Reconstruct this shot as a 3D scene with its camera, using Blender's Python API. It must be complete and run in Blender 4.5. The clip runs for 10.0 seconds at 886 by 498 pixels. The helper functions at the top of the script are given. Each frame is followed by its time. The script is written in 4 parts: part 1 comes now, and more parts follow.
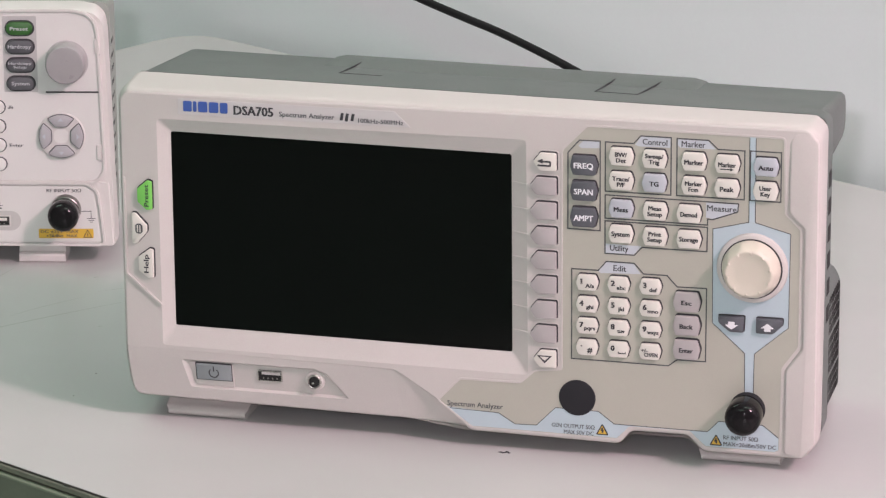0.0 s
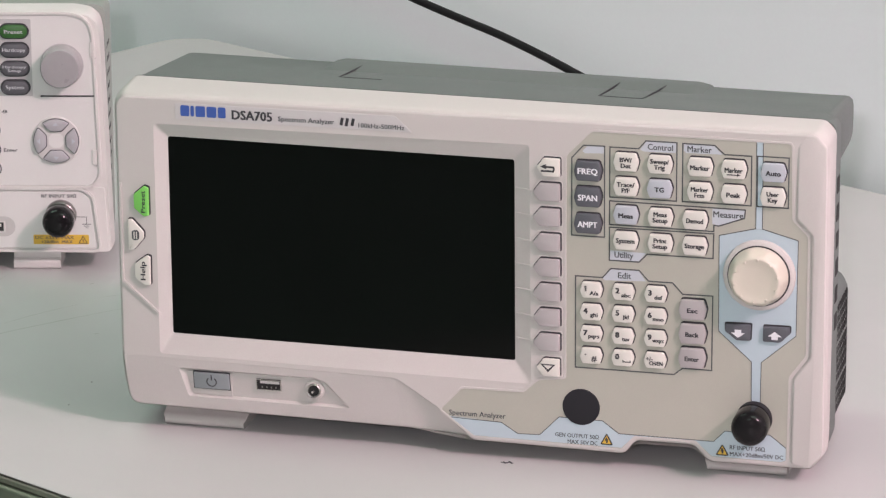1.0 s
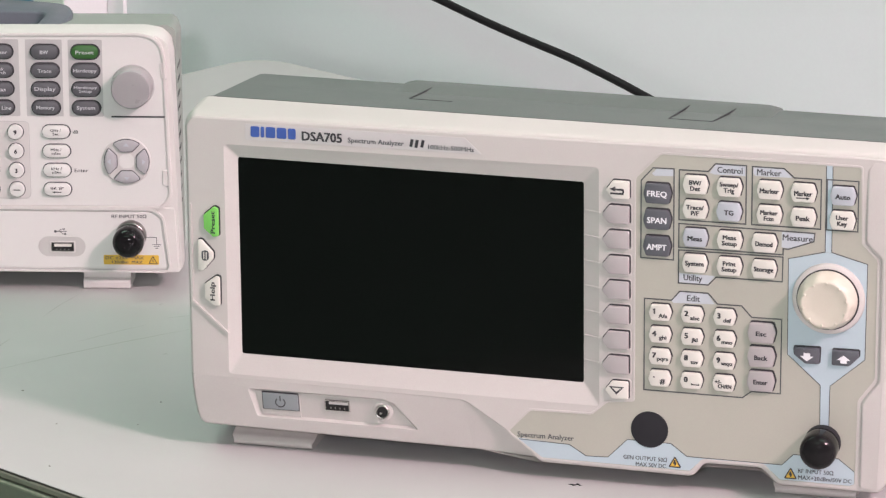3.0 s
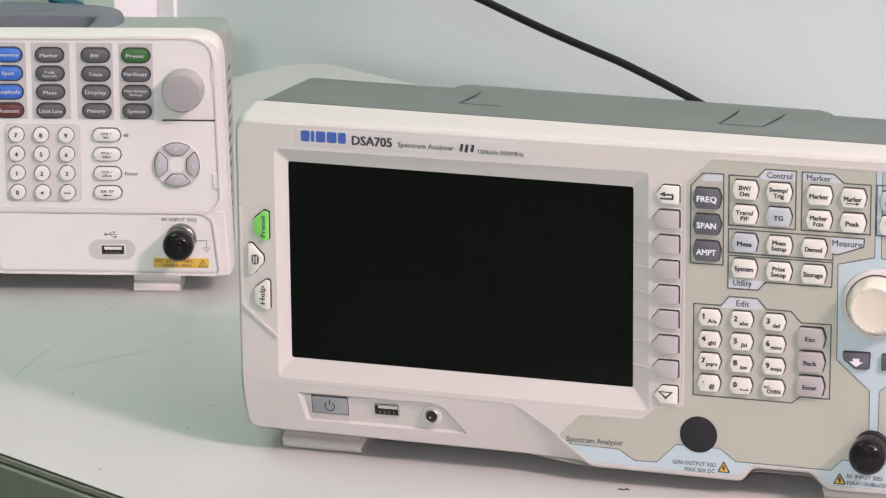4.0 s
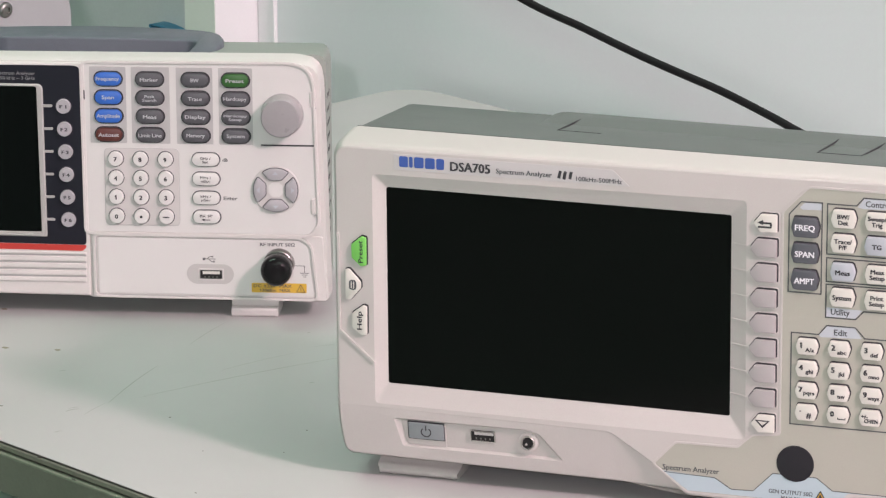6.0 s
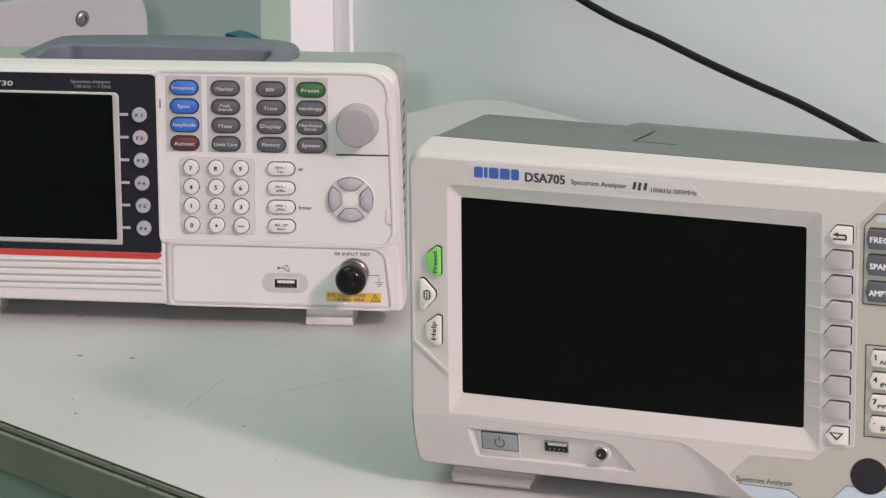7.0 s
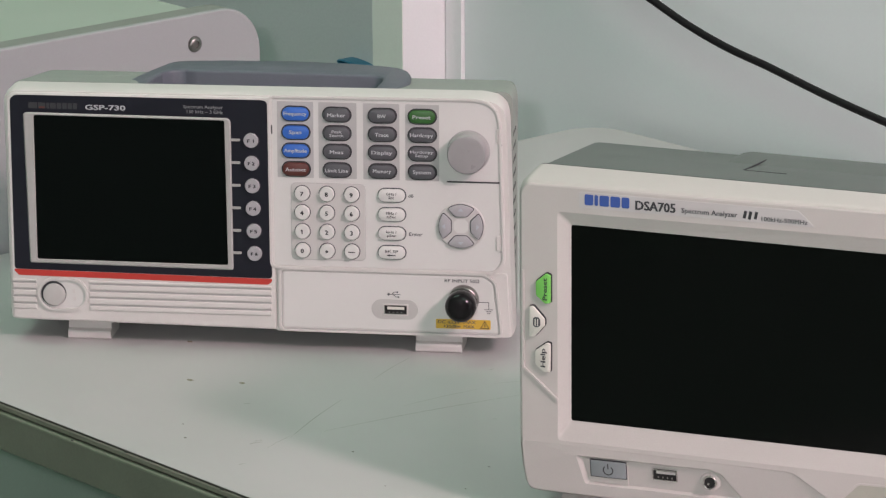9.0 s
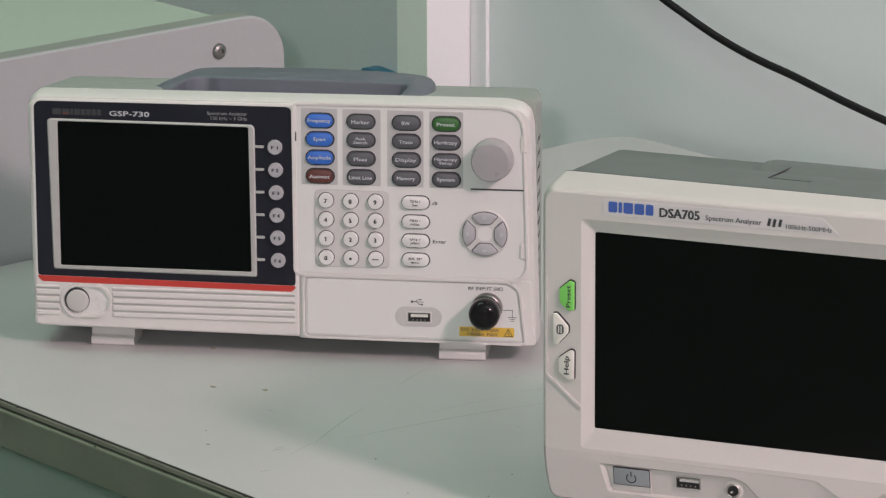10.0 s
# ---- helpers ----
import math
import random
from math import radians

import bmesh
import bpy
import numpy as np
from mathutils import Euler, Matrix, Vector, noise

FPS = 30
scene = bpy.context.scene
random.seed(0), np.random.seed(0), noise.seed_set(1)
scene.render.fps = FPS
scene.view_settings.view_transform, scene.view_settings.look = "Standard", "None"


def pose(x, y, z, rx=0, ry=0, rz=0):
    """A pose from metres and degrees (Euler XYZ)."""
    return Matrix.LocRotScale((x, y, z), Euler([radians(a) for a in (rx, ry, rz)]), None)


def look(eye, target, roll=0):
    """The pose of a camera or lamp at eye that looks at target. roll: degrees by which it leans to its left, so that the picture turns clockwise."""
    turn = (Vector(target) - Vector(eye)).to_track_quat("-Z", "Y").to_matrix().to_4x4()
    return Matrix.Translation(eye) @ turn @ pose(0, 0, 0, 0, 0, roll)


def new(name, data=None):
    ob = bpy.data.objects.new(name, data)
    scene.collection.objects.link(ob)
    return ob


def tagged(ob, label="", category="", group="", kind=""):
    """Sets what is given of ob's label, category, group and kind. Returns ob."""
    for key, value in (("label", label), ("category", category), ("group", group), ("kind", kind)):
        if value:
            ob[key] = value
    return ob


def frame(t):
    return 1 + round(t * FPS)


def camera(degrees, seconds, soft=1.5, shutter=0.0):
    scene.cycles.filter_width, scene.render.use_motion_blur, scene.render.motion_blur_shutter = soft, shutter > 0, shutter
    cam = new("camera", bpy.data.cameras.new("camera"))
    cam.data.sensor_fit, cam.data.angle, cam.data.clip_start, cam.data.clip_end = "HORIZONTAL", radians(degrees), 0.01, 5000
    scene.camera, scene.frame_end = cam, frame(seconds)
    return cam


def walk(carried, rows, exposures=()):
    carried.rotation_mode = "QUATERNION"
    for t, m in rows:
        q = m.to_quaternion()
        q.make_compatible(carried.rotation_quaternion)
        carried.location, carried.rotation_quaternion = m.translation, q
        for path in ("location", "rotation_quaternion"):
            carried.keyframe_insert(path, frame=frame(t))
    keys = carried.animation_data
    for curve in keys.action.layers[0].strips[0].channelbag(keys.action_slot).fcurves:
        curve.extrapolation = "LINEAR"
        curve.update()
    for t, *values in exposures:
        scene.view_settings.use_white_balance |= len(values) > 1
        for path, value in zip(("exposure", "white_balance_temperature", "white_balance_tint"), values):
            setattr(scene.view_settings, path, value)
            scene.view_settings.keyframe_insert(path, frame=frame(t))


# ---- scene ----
cam = camera(12.252, 10.0, soft=1.3)
TOP = 0.75  # height of the table top
ROWS = [
    (0.0, 0.0217, -0.0377, 0.7005, 0.591, -16.775, -0.327),
    (0.5, 0.0197, -0.018, 0.6967, 0.469, -16.792, -0.348),
    (1.0, 0.0173, -0.0048, 0.6937, 0.495, -16.764, -0.324),
    (1.5, 0.0181, -0.0054, 0.6927, 0.751, -16.677, -0.37),
    (2.0, 0.0179, -0.0061, 0.6927, 1.026, -16.582, -0.328),
    (3.5, 0.0174, -0.0076, 0.6943, 1.81, -16.399, -0.365),
    (4.0, 0.0171, -0.0086, 0.6958, 2.204, -16.416, -0.383),
    (4.5, 0.0178, -0.0085, 0.6952, 2.59, -16.347, -0.387),
    (5.0, 0.0176, -0.0085, 0.6949, 2.849, -16.226, -0.339),
    (6.5, 0.0187, -0.0087, 0.6953, 4.181, -15.946, -0.362),
    (7.0, 0.0186, -0.0093, 0.6958, 4.728, -15.885, -0.353),
    (7.5, 0.0177, -0.0107, 0.6957, 5.194, -15.792, -0.392),
    (8.0, 0.0191, -0.0118, 0.6974, 5.646, -15.688, -0.4),
    (8.5, 0.0191, -0.0091, 0.6961, 6.123, -15.589, -0.352),
    (9.0, 0.0187, -0.0119, 0.6963, 6.308, -15.493, -0.351),
    (9.5, 0.0192, -0.0106, 0.6944, 6.474, -15.402, -0.317),
    (10.0, 0.0191, -0.0096, 0.6923, 6.666, -15.308, -0.245),
]
walk(cam, [(t, pose(x, y, TOP + z) @ Matrix.LocRotScale(None, Euler((0, 0, radians(yaw))), None) @ pose(0, 0, 0, 90 + pitch) @ pose(0, 0, 0, 0, 0, roll)) for t, x, y, z, yaw, pitch, roll in ROWS],
     exposures=[(0.0, -0.18, 6500, 18.5), (1.0, -0.18, 6500, 18), (2.0, -0.09, 6500, 17), (3.5, 0.06, 6500, 16), (5.0, 0.06, 6500, 15.5), (6.5, -0.10, 6500, 15), (7.5, -0.22, 6500, 14.5), (8.5, -0.34, 6500, 14), (10.0, -0.41, 6500, 13.5)])

# ---- light: a dim room, a lamp in front and to the side, added greenish fill from above ----
world = bpy.data.worlds.new("world")
scene.world = world
world.use_nodes = True
world.node_tree.nodes["Background"].inputs[0].default_value = (0.75, 0.9, 0.82, 1)
world.node_tree.nodes["Background"].inputs[1].default_value = 0.05


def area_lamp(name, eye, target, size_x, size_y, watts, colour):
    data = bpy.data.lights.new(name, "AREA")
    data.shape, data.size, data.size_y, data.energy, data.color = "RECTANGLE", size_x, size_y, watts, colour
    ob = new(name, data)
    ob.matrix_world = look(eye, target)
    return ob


# the table stands askew in the room: x along its wall, y towards the wall, z up from its top
TABLE = Matrix.Translation((0, 0, TOP)) @ Matrix.Rotation(math.atan2(-0.678, 0.735), 4, "Z")
area_lamp("key_lamp", TABLE @ Vector((0.98, 1.463, 1.85)), TABLE @ Vector((-1.45, 1.42, 0.05)), 0.34, 0.34, 73, (1.0, 0.70, 0.76))
# unseen lamps added under the ceiling for greenish fill, without fixtures
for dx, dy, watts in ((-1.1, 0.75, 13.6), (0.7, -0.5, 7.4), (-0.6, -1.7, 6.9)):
    area_lamp("ceiling_fill_lamp", (dx, 1.6 + dy, 2.68), (dx, 1.6 + dy, 0), 1.2, 0.5, watts, (0.61, 1.0, 0.74))
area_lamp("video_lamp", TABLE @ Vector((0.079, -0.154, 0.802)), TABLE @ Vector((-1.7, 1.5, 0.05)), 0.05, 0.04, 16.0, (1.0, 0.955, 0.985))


# ---- materials ----
def material(name, colour, rough=0.5, grain=0.0, grain_size=0.0006, stain=0.0, stain_size=0.05, bump=0.0, metal=0.0, coat=0.0, tint=None, spec=0.5):
    """A surface with fine grain, slow stains and relief at real size (metres)."""
    m = bpy.data.materials.new(name)
    m.use_nodes = True
    nodes, links = m.node_tree.nodes, m.node_tree.links
    b = nodes["Principled BSDF"]
    b.inputs["Base Color"].default_value = (*colour, 1)
    b.inputs["Roughness"].default_value = rough
    b.inputs["Metallic"].default_value = metal
    b.inputs["Specular IOR Level"].default_value = spec
    b.inputs["Coat Weight"].default_value = coat
    b.inputs["Coat Roughness"].default_value = 0.08
    if not (grain or stain or bump):
        return m
    where = nodes.new("ShaderNodeTexCoord")
    fine = nodes.new("ShaderNodeTexNoise")
    fine.inputs["Scale"].default_value = 1 / grain_size
    fine.inputs["Detail"].default_value = 3
    slow = nodes.new("ShaderNodeTexNoise")
    slow.inputs["Scale"].default_value = 1 / stain_size
    slow.inputs["Detail"].default_value = 5
    for n in (fine, slow):
        links.new(where.outputs["Object"], n.inputs["Vector"])
    shade = [c * 0.75 for c in colour] if tint is None else tint
    first = nodes.new("ShaderNodeMix")
    first.data_type = "RGBA"
    first.inputs["A"].default_value = (*colour, 1)
    first.inputs["B"].default_value = (*shade, 1)
    ramp = nodes.new("ShaderNodeMapRange")
    ramp.inputs["From Min"].default_value, ramp.inputs["From Max"].default_value = 0.35, 0.75
    ramp.inputs["To Max"].default_value = stain
    links.new(slow.outputs["Fac"], ramp.inputs["Value"])
    links.new(ramp.outputs["Result"], first.inputs["Factor"])
    second = nodes.new("ShaderNodeMix")
    second.data_type = "RGBA"
    second.blend_type = "MULTIPLY"
    grains = nodes.new("ShaderNodeMapRange")
    grains.inputs["To Min"].default_value, grains.inputs["To Max"].default_value = 1 - grain, 1 + grain
    links.new(fine.outputs["Fac"], grains.inputs["Value"])
    links.new(first.outputs["Result"], second.inputs["A"])
    links.new(grains.outputs["Result"], second.inputs["B"])
    second.inputs["Factor"].default_value = 1
    links.new(second.outputs["Result"], b.inputs["Base Color"])
    rr = nodes.new("ShaderNodeMapRange")
    rr.inputs["To Min"].default_value, rr.inputs["To Max"].default_value = rough - 0.07, rough + 0.07
    links.new(slow.outputs["Fac"], rr.inputs["Value"])
    links.new(rr.outputs["Result"], b.inputs["Roughness"])
    if bump:
        relief = nodes.new("ShaderNodeBump")
        relief.inputs["Strength"].default_value = bump
        relief.inputs["Distance"].default_value = grain_size * 0.25
        links.new(fine.outputs["Fac"], relief.inputs["Height"])
        links.new(relief.outputs["Normal"], b.inputs["Normal"])
    return m


WHITE = material("white_plastic", (0.545, 0.520, 0.497), 0.42, 0.05, 0.0007, 0.12, 0.06, 0.25)
KEYWHITE = material("key_plastic", (0.67, 0.655, 0.60), 0.35, 0.03, 0.0006, 0.08, 0.01, 0.1)
BEIGE = material("panel_film", (0.416, 0.416, 0.356), 0.5, 0.06, 0.0005, 0.08, 0.03, 0.2)
PALEBLUE = material("pale_blue_film", (0.440, 0.540, 0.585), 0.5, 0.04, 0.0005, 0.06, 0.03, 0.15)
LABEL = material("label_film", (0.50, 0.54, 0.58), 0.5, 0.04, 0.0005, 0.05, 0.03, 0.15)
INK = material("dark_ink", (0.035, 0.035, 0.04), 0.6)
PLATE = material("title_plate_film", (0.54, 0.525, 0.52), 0.5, 0.03, 0.0005, 0.05, 0.03, 0.1)
LINE = material("line_ink", (0.075, 0.08, 0.085), 0.6)
DIMINK = material("dim_white_ink", (0.48, 0.49, 0.51), 0.5)
WHITEINK = material("white_ink", (0.75, 0.76, 0.78), 0.5)
GREYINK = material("grey_ink", (0.22, 0.22, 0.23), 0.6)
BLUEINK = material("blue_ink", (0.045, 0.10, 0.36), 0.5)
DARKKEY = material("dark_grey_key", (0.095, 0.10, 0.115), 0.42, 0.05, 0.0006, 0.1, 0.02, 0.2)
MIDKEY = material("grey_key", (0.40, 0.375, 0.375), 0.45, 0.04, 0.0006, 0.08, 0.02, 0.2)
LILACKEY = material("lilac_key", (0.45, 0.48, 0.52), 0.42, 0.03, 0.0006, 0.08, 0.02, 0.15)
GREENKEY = material("green_key", (0.20, 0.60, 0.12), 0.38, 0.03, 0.0006, 0.1, 0.01, 0.1)
POWERKEY = material("power_key", (0.255, 0.285, 0.295), 0.45, 0.03, 0.0006, 0.08, 0.02, 0.15)
BODYGREY = material("grey_green_plastic", (0.118, 0.136, 0.127), 0.5, 0.10, 0.0009, 0.15, 0.05, 0.5)
IVORY = material("ivory_plastic", (0.60, 0.562, 0.475), 0.38, 0.03, 0.0007, 0.08, 0.02, 0.1)
GLASS = material("display_glass", (0.0035, 0.0042, 0.0038), 0.12, 0.0, stain=0.2, stain_size=0.08, spec=0.10)
DIMGLASS = material("small_display_glass", (0.0034, 0.0048, 0.0044), 0.15, 0.0, stain=0.2, stain_size=0.05, spec=0.07)
RUBBER = material("black_cap", (0.009, 0.008, 0.009), 0.09, 0.0, stain=0.1, stain_size=0.01, spec=0.2)
MATTBLACK = material("matt_black", (0.016, 0.016, 0.020), 0.6, 0.05, 0.0008, 0.1, 0.01, 0.2, spec=0.3)
HOLE = material("dark_hollow", (0.012, 0.012, 0.012), 0.8)
STEEL = material("steel", (0.55, 0.53, 0.5), 0.28, 0.06, 0.001, 0.2, 0.01, 0.1, metal=1.0)
DARKSTEEL = material("dull_steel", (0.26, 0.25, 0.24), 0.34, 0.06, 0.001, 0.2, 0.01, 0.1, metal=1.0)
PALEGREY = material("pale_grey_plastic", (0.50, 0.49, 0.475), 0.42, 0.03, 0.0006, 0.06, 0.02, 0.12)
KEYPADGREY = material("keypad_grey", (0.575, 0.56, 0.545), 0.42, 0.03, 0.0006, 0.06, 0.02, 0.12)
YELLOW = material("yellow_sticker", (0.66, 0.42, 0.05), 0.45, 0.03, 0.0006, 0.06, 0.01, 0.1)
GWHITE = material("cool_white_plastic", (0.645, 0.625, 0.603), 0.4, 0.05, 0.0007, 0.10, 0.06, 0.25)
GFACE = material("satin_white_panel", (0.670, 0.664, 0.645), 0.42, 0.04, 0.0005, 0.06, 0.04, 0.15)
GSTRIP = material("grey_strip", (0.46, 0.455, 0.45), 0.5, 0.04, 0.0005, 0.05, 0.03, 0.15)
GBODY = material("grey_green_case", (0.29, 0.32, 0.29), 0.5, 0.08, 0.0009, 0.12, 0.05, 0.4)
NAVY = material("navy_film", (0.012, 0.012, 0.020), 0.35, 0.05, 0.0006, 0.1, 0.04, 0.1, spec=0.3)
RED = material("red_film", (0.50, 0.042, 0.032), 0.42, 0.03, 0.0006, 0.06, 0.03, 0.1)
FRAMEGREY = material("light_grey_frame", (0.42, 0.415, 0.40), 0.4, 0.03, 0.0006, 0.06, 0.02, 0.1)
OVALGREY = material("oval_grey_key", (0.085, 0.085, 0.095), 0.45, 0.04, 0.0006, 0.1, 0.02, 0.2)
OVALBLUE = material("oval_blue_key", (0.03, 0.13, 0.50), 0.4, 0.03, 0.0006, 0.1, 0.02, 0.15)
OVALGREEN = material("oval_green_key", (0.029, 0.115, 0.022), 0.42, 0.03, 0.0006, 0.1, 0.02, 0.15)
OVALBROWN = material("oval_brown_key", (0.10, 0.025, 0.02), 0.42, 0.03, 0.0006, 0.1, 0.02, 0.15)
PADGREY = material("pad_grey", (0.40, 0.39, 0.41), 0.42, 0.03, 0.0006, 0.06, 0.02, 0.15)
DIALGREY = material("dial_grey", (0.33, 0.32, 0.325), 0.3, 0.03, 0.0012, 0.1, 0.006, 0.1)
HANDLE = material("slate_handle", (0.11, 0.123, 0.15), 0.45, 0.08, 0.0009, 0.1, 0.03, 0.4)
TABLETOP = material("table_laminate", (0.486, 0.483, 0.480), 0.42, 0.035, 0.0008, 0.40, 0.11, 0.12, tint=(0.412, 0.438, 0.418))
EDGING = material("table_edging", (0.14, 0.15, 0.112), 0.5, 0.10, 0.002, 0.5, 0.05, 0.3, tint=(0.085, 0.095, 0.068))
EDGELINE = material("edge_line", (0.045, 0.04, 0.035), 0.6, 0.2, 0.002)
WORNLIT = material("worn_lit_edge", (0.185, 0.21, 0.155), 0.5, 0.15, 0.002, 0.6, 0.03, 0.2, tint=(0.12, 0.14, 0.10))
EDGELIP = material("table_lip", (0.20, 0.20, 0.155), 0.55, 0.12, 0.002, 0.5, 0.04, 0.3, tint=(0.08, 0.075, 0.06))
WALLPAINT = material("wall_paint", (0.82, 0.835, 0.865), 0.65, 0.015, 0.0025, 0.15, 0.45, 0.08, tint=(0.74, 0.76, 0.79))
TRIMWHITE = material("trim_white", (0.88, 0.87, 0.89), 0.5, 0.03, 0.002, 0.1, 0.1, 0.15)
# same white paint as the pier's side, with greenish fill light in the colour
TRIMTINT = material("trim_fill_tint", (0.86, 0.90, 0.84), 0.6, 0.03, 0.002, 0.1, 0.1, 0.15)
# darker copy of the wall paint, holding the shade left of the pier
DIMWALL = material("dimmed_wall_paint", (0.69, 0.70, 0.72), 0.65, 0.04, 0.0025, 0.12, 0.3, 0.25)
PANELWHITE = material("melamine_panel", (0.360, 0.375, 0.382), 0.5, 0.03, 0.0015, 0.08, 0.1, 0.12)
FILLERGREEN = material("green_filler_panel", (0.34, 0.43, 0.36), 0.55, 0.05, 0.0015, 0.25, 0.08, 0.2)
PANELEDGE = material("panel_edge_band", (0.24, 0.26, 0.23), 0.5, 0.06, 0.0015, 0.15, 0.05, 0.2)
DESKTOP = material("pale_green_desktop", (0.38, 0.455, 0.385), 0.5, 0.03, 0.001, 0.12, 0.12, 0.1)
FLOOR = material("green_floor", (0.27, 0.47, 0.37), 0.55, 0.08, 0.002, 0.3, 0.12, 0.2)
CEILING = material("ceiling_paint", (0.75, 0.76, 0.74), 0.8, 0.03, 0.004, 0.1, 0.4, 0.1)
CABLE = material("black_cable", (0.009, 0.007, 0.009), 0.5, 0.05, 0.001, 0.2, 0.02, 0.2, spec=0.2)
SCUFF = material("scuff", (0.31, 0.325, 0.29), 0.7, 0.3, 0.0010, 0.5, 0.006, tint=(0.42, 0.43, 0.40))
CRUMB = material("crumb", (0.27, 0.255, 0.19), 0.8, 0.3, 0.001)
DARKCRUMB = material("dark_speck", (0.19, 0.185, 0.16), 0.8, 0.3, 0.001)
BLUEPLASTIC = material("blue_plastic", (0.02, 0.17, 0.30), 0.4, 0.04, 0.0008, 0.1, 0.01, 0.1)

# ---- mesh helpers: device parts are drawn in millimetres, x right, y back, z up ----
MM = 0.001


def finish(name, bm, mat, parent=None, label="", scale=MM, smooth=None):
    """Link a bmesh as one mesh object, under parent if given."""
    bmesh.ops.scale(bm, vec=(scale,) * 3, verts=bm.verts)
    bmesh.ops.recalc_face_normals(bm, faces=bm.faces)
    me = bpy.data.meshes.new(name)
    bm.to_mesh(me)
    bm.free()
    if smooth is not None:
        me.shade_smooth()
        me.set_sharp_from_angle(angle=radians(smooth))
    me.materials.append(mat)
    ob = new(name, me)
    ob.parent = parent
    return tagged(ob, label)


def thing(name, matrix, label, category, group=""):
    ob = new(name)
    ob.empty_display_size = 0.05
    ob.matrix_world = matrix
    return tagged(ob, label, category, group)


def area2(poly):
    return sum(a[0] * b[1] - b[0] * a[1] for a, b in zip(poly, poly[1:] + poly[:1]))


def ccw(poly):
    poly = [tuple(p) for p in poly]
    return poly if area2(poly) > 0 else poly[::-1]


def shrink(poly, d):
    """Move every side of a counter-clockwise outline inwards by d."""
    out, n = [], len(poly)
    for i in range(n):
        a, b, c = Vector(poly[i - 1]), Vector(poly[i]), Vector(poly[(i + 1) % n])
        e, f = (b - a).normalized(), (c - b).normalized()
        ne, nf = Vector((-e.y, e.x)), Vector((-f.y, f.x))
        k = (ne + nf)
        k = k / max(0.35, k.dot(ne)) if k.length > 1e-6 else ne
        out.append(tuple(b + k * d))
    return out


def rounded(poly, r, steps=3):
    """Round the corners of an outline."""
    poly, out = ccw(poly), []
    n = len(poly)
    for i in range(n):
        a, b, c = Vector(poly[i - 1]), Vector(poly[i]), Vector(poly[(i + 1) % n])
        d = min(r, (a - b).length * 0.45, (c - b).length * 0.45)
        p, q = b + (a - b).normalized() * d, b + (c - b).normalized() * d
        for k in range(steps + 1):
            t = k / steps
            out.append(tuple((1 - t) ** 2 * p + 2 * t * (1 - t) * b + t * t * q))
    return out


def rect(u0, v0, u1, v1, r=0.0, steps=3):
    poly = [(u0, v0), (u1, v0), (u1, v1), (u0, v1)]
    return rounded(poly, r, steps) if r else poly


def stadium(u, v, hu, hv, n=10):
    out = []
    for k in range(n + 1):
        a = -math.pi / 2 + math.pi * k / n
        out.append((u + hu - hv + hv * math.cos(a), v + hv * math.sin(a)))
    for k in range(n + 1):
        a = math.pi / 2 + math.pi * k / n
        out.append((u - hu + hv + hv * math.cos(a), v + hv * math.sin(a)))
    return out


def loft(bm, loops, cap_first=True, cap_last=True):
    """Skin between rings of equal length; each ring is a list of (x, y, z)."""
    rings = [[bm.verts.new(p) for p in ring] for ring in loops]
    for a, b in zip(rings, rings[1:]):
        for i in range(len(a)):
            j = (i + 1) % len(a)
            bm.faces.new((a[i], a[j], b[j], b[i]))
    for ring, wanted in ((rings[0], cap_first), (rings[-1], cap_last)):
        if wanted:
            bm.faces.new(ring)
    return rings


def plate(bm, poly, back, front, soft=0.0, slope=None, steps=2):
    """A slab with the outline poly (x, z), from y = back forwards to y = front, with rounded front edges."""
    poly = ccw(poly)
    y = (lambda u, v: 0.0) if slope is None else slope
    rings = [[(u, back + y(u, v), v) for u, v in poly]]
    if soft:
        for k in range(steps + 1):
            a = math.pi / 2 * k / steps
            inner = shrink(poly, soft * (1 - math.cos(a)))
            rings.append([(u, front + soft * (1 - math.sin(a)) + y(u, v), v) for u, v in inner])
    else:
        rings.append([(u, front + y(u, v), v) for u, v in poly])
    loft(bm, rings)
    return bm


def slab(name, poly, back, front, mat, parent, soft=0.0, label="", slope=None, steps=2, smooth=None):
    return finish(name, plate(bmesh.new(), poly, back, front, soft, slope, steps), mat, parent, label, smooth=smooth)


def holed(bm, outer, holes, y=0.0, slope=None):
    """A flat face with holes, as triangles."""
    s = (lambda u, v: 0.0) if slope is None else slope
    edges = []
    for loop in [outer] + holes:
        vs = [bm.verts.new((u, y + s(u, v), v)) for u, v in loop]
        edges += [bm.edges.new((vs[i], vs[(i + 1) % len(vs)])) for i in range(len(vs))]
    bmesh.ops.triangle_fill(bm, use_beauty=True, use_dissolve=False, edges=edges)


def funnel(bm, outer, inner, y0, y1, slope=None, floor=True):
    s = (lambda u, v: 0.0) if slope is None else slope
    loft(bm, [[(u, y0 + s(u, v), v) for u, v in outer], [(u, y1 + s(u, v), v) for u, v in inner]], False, floor)


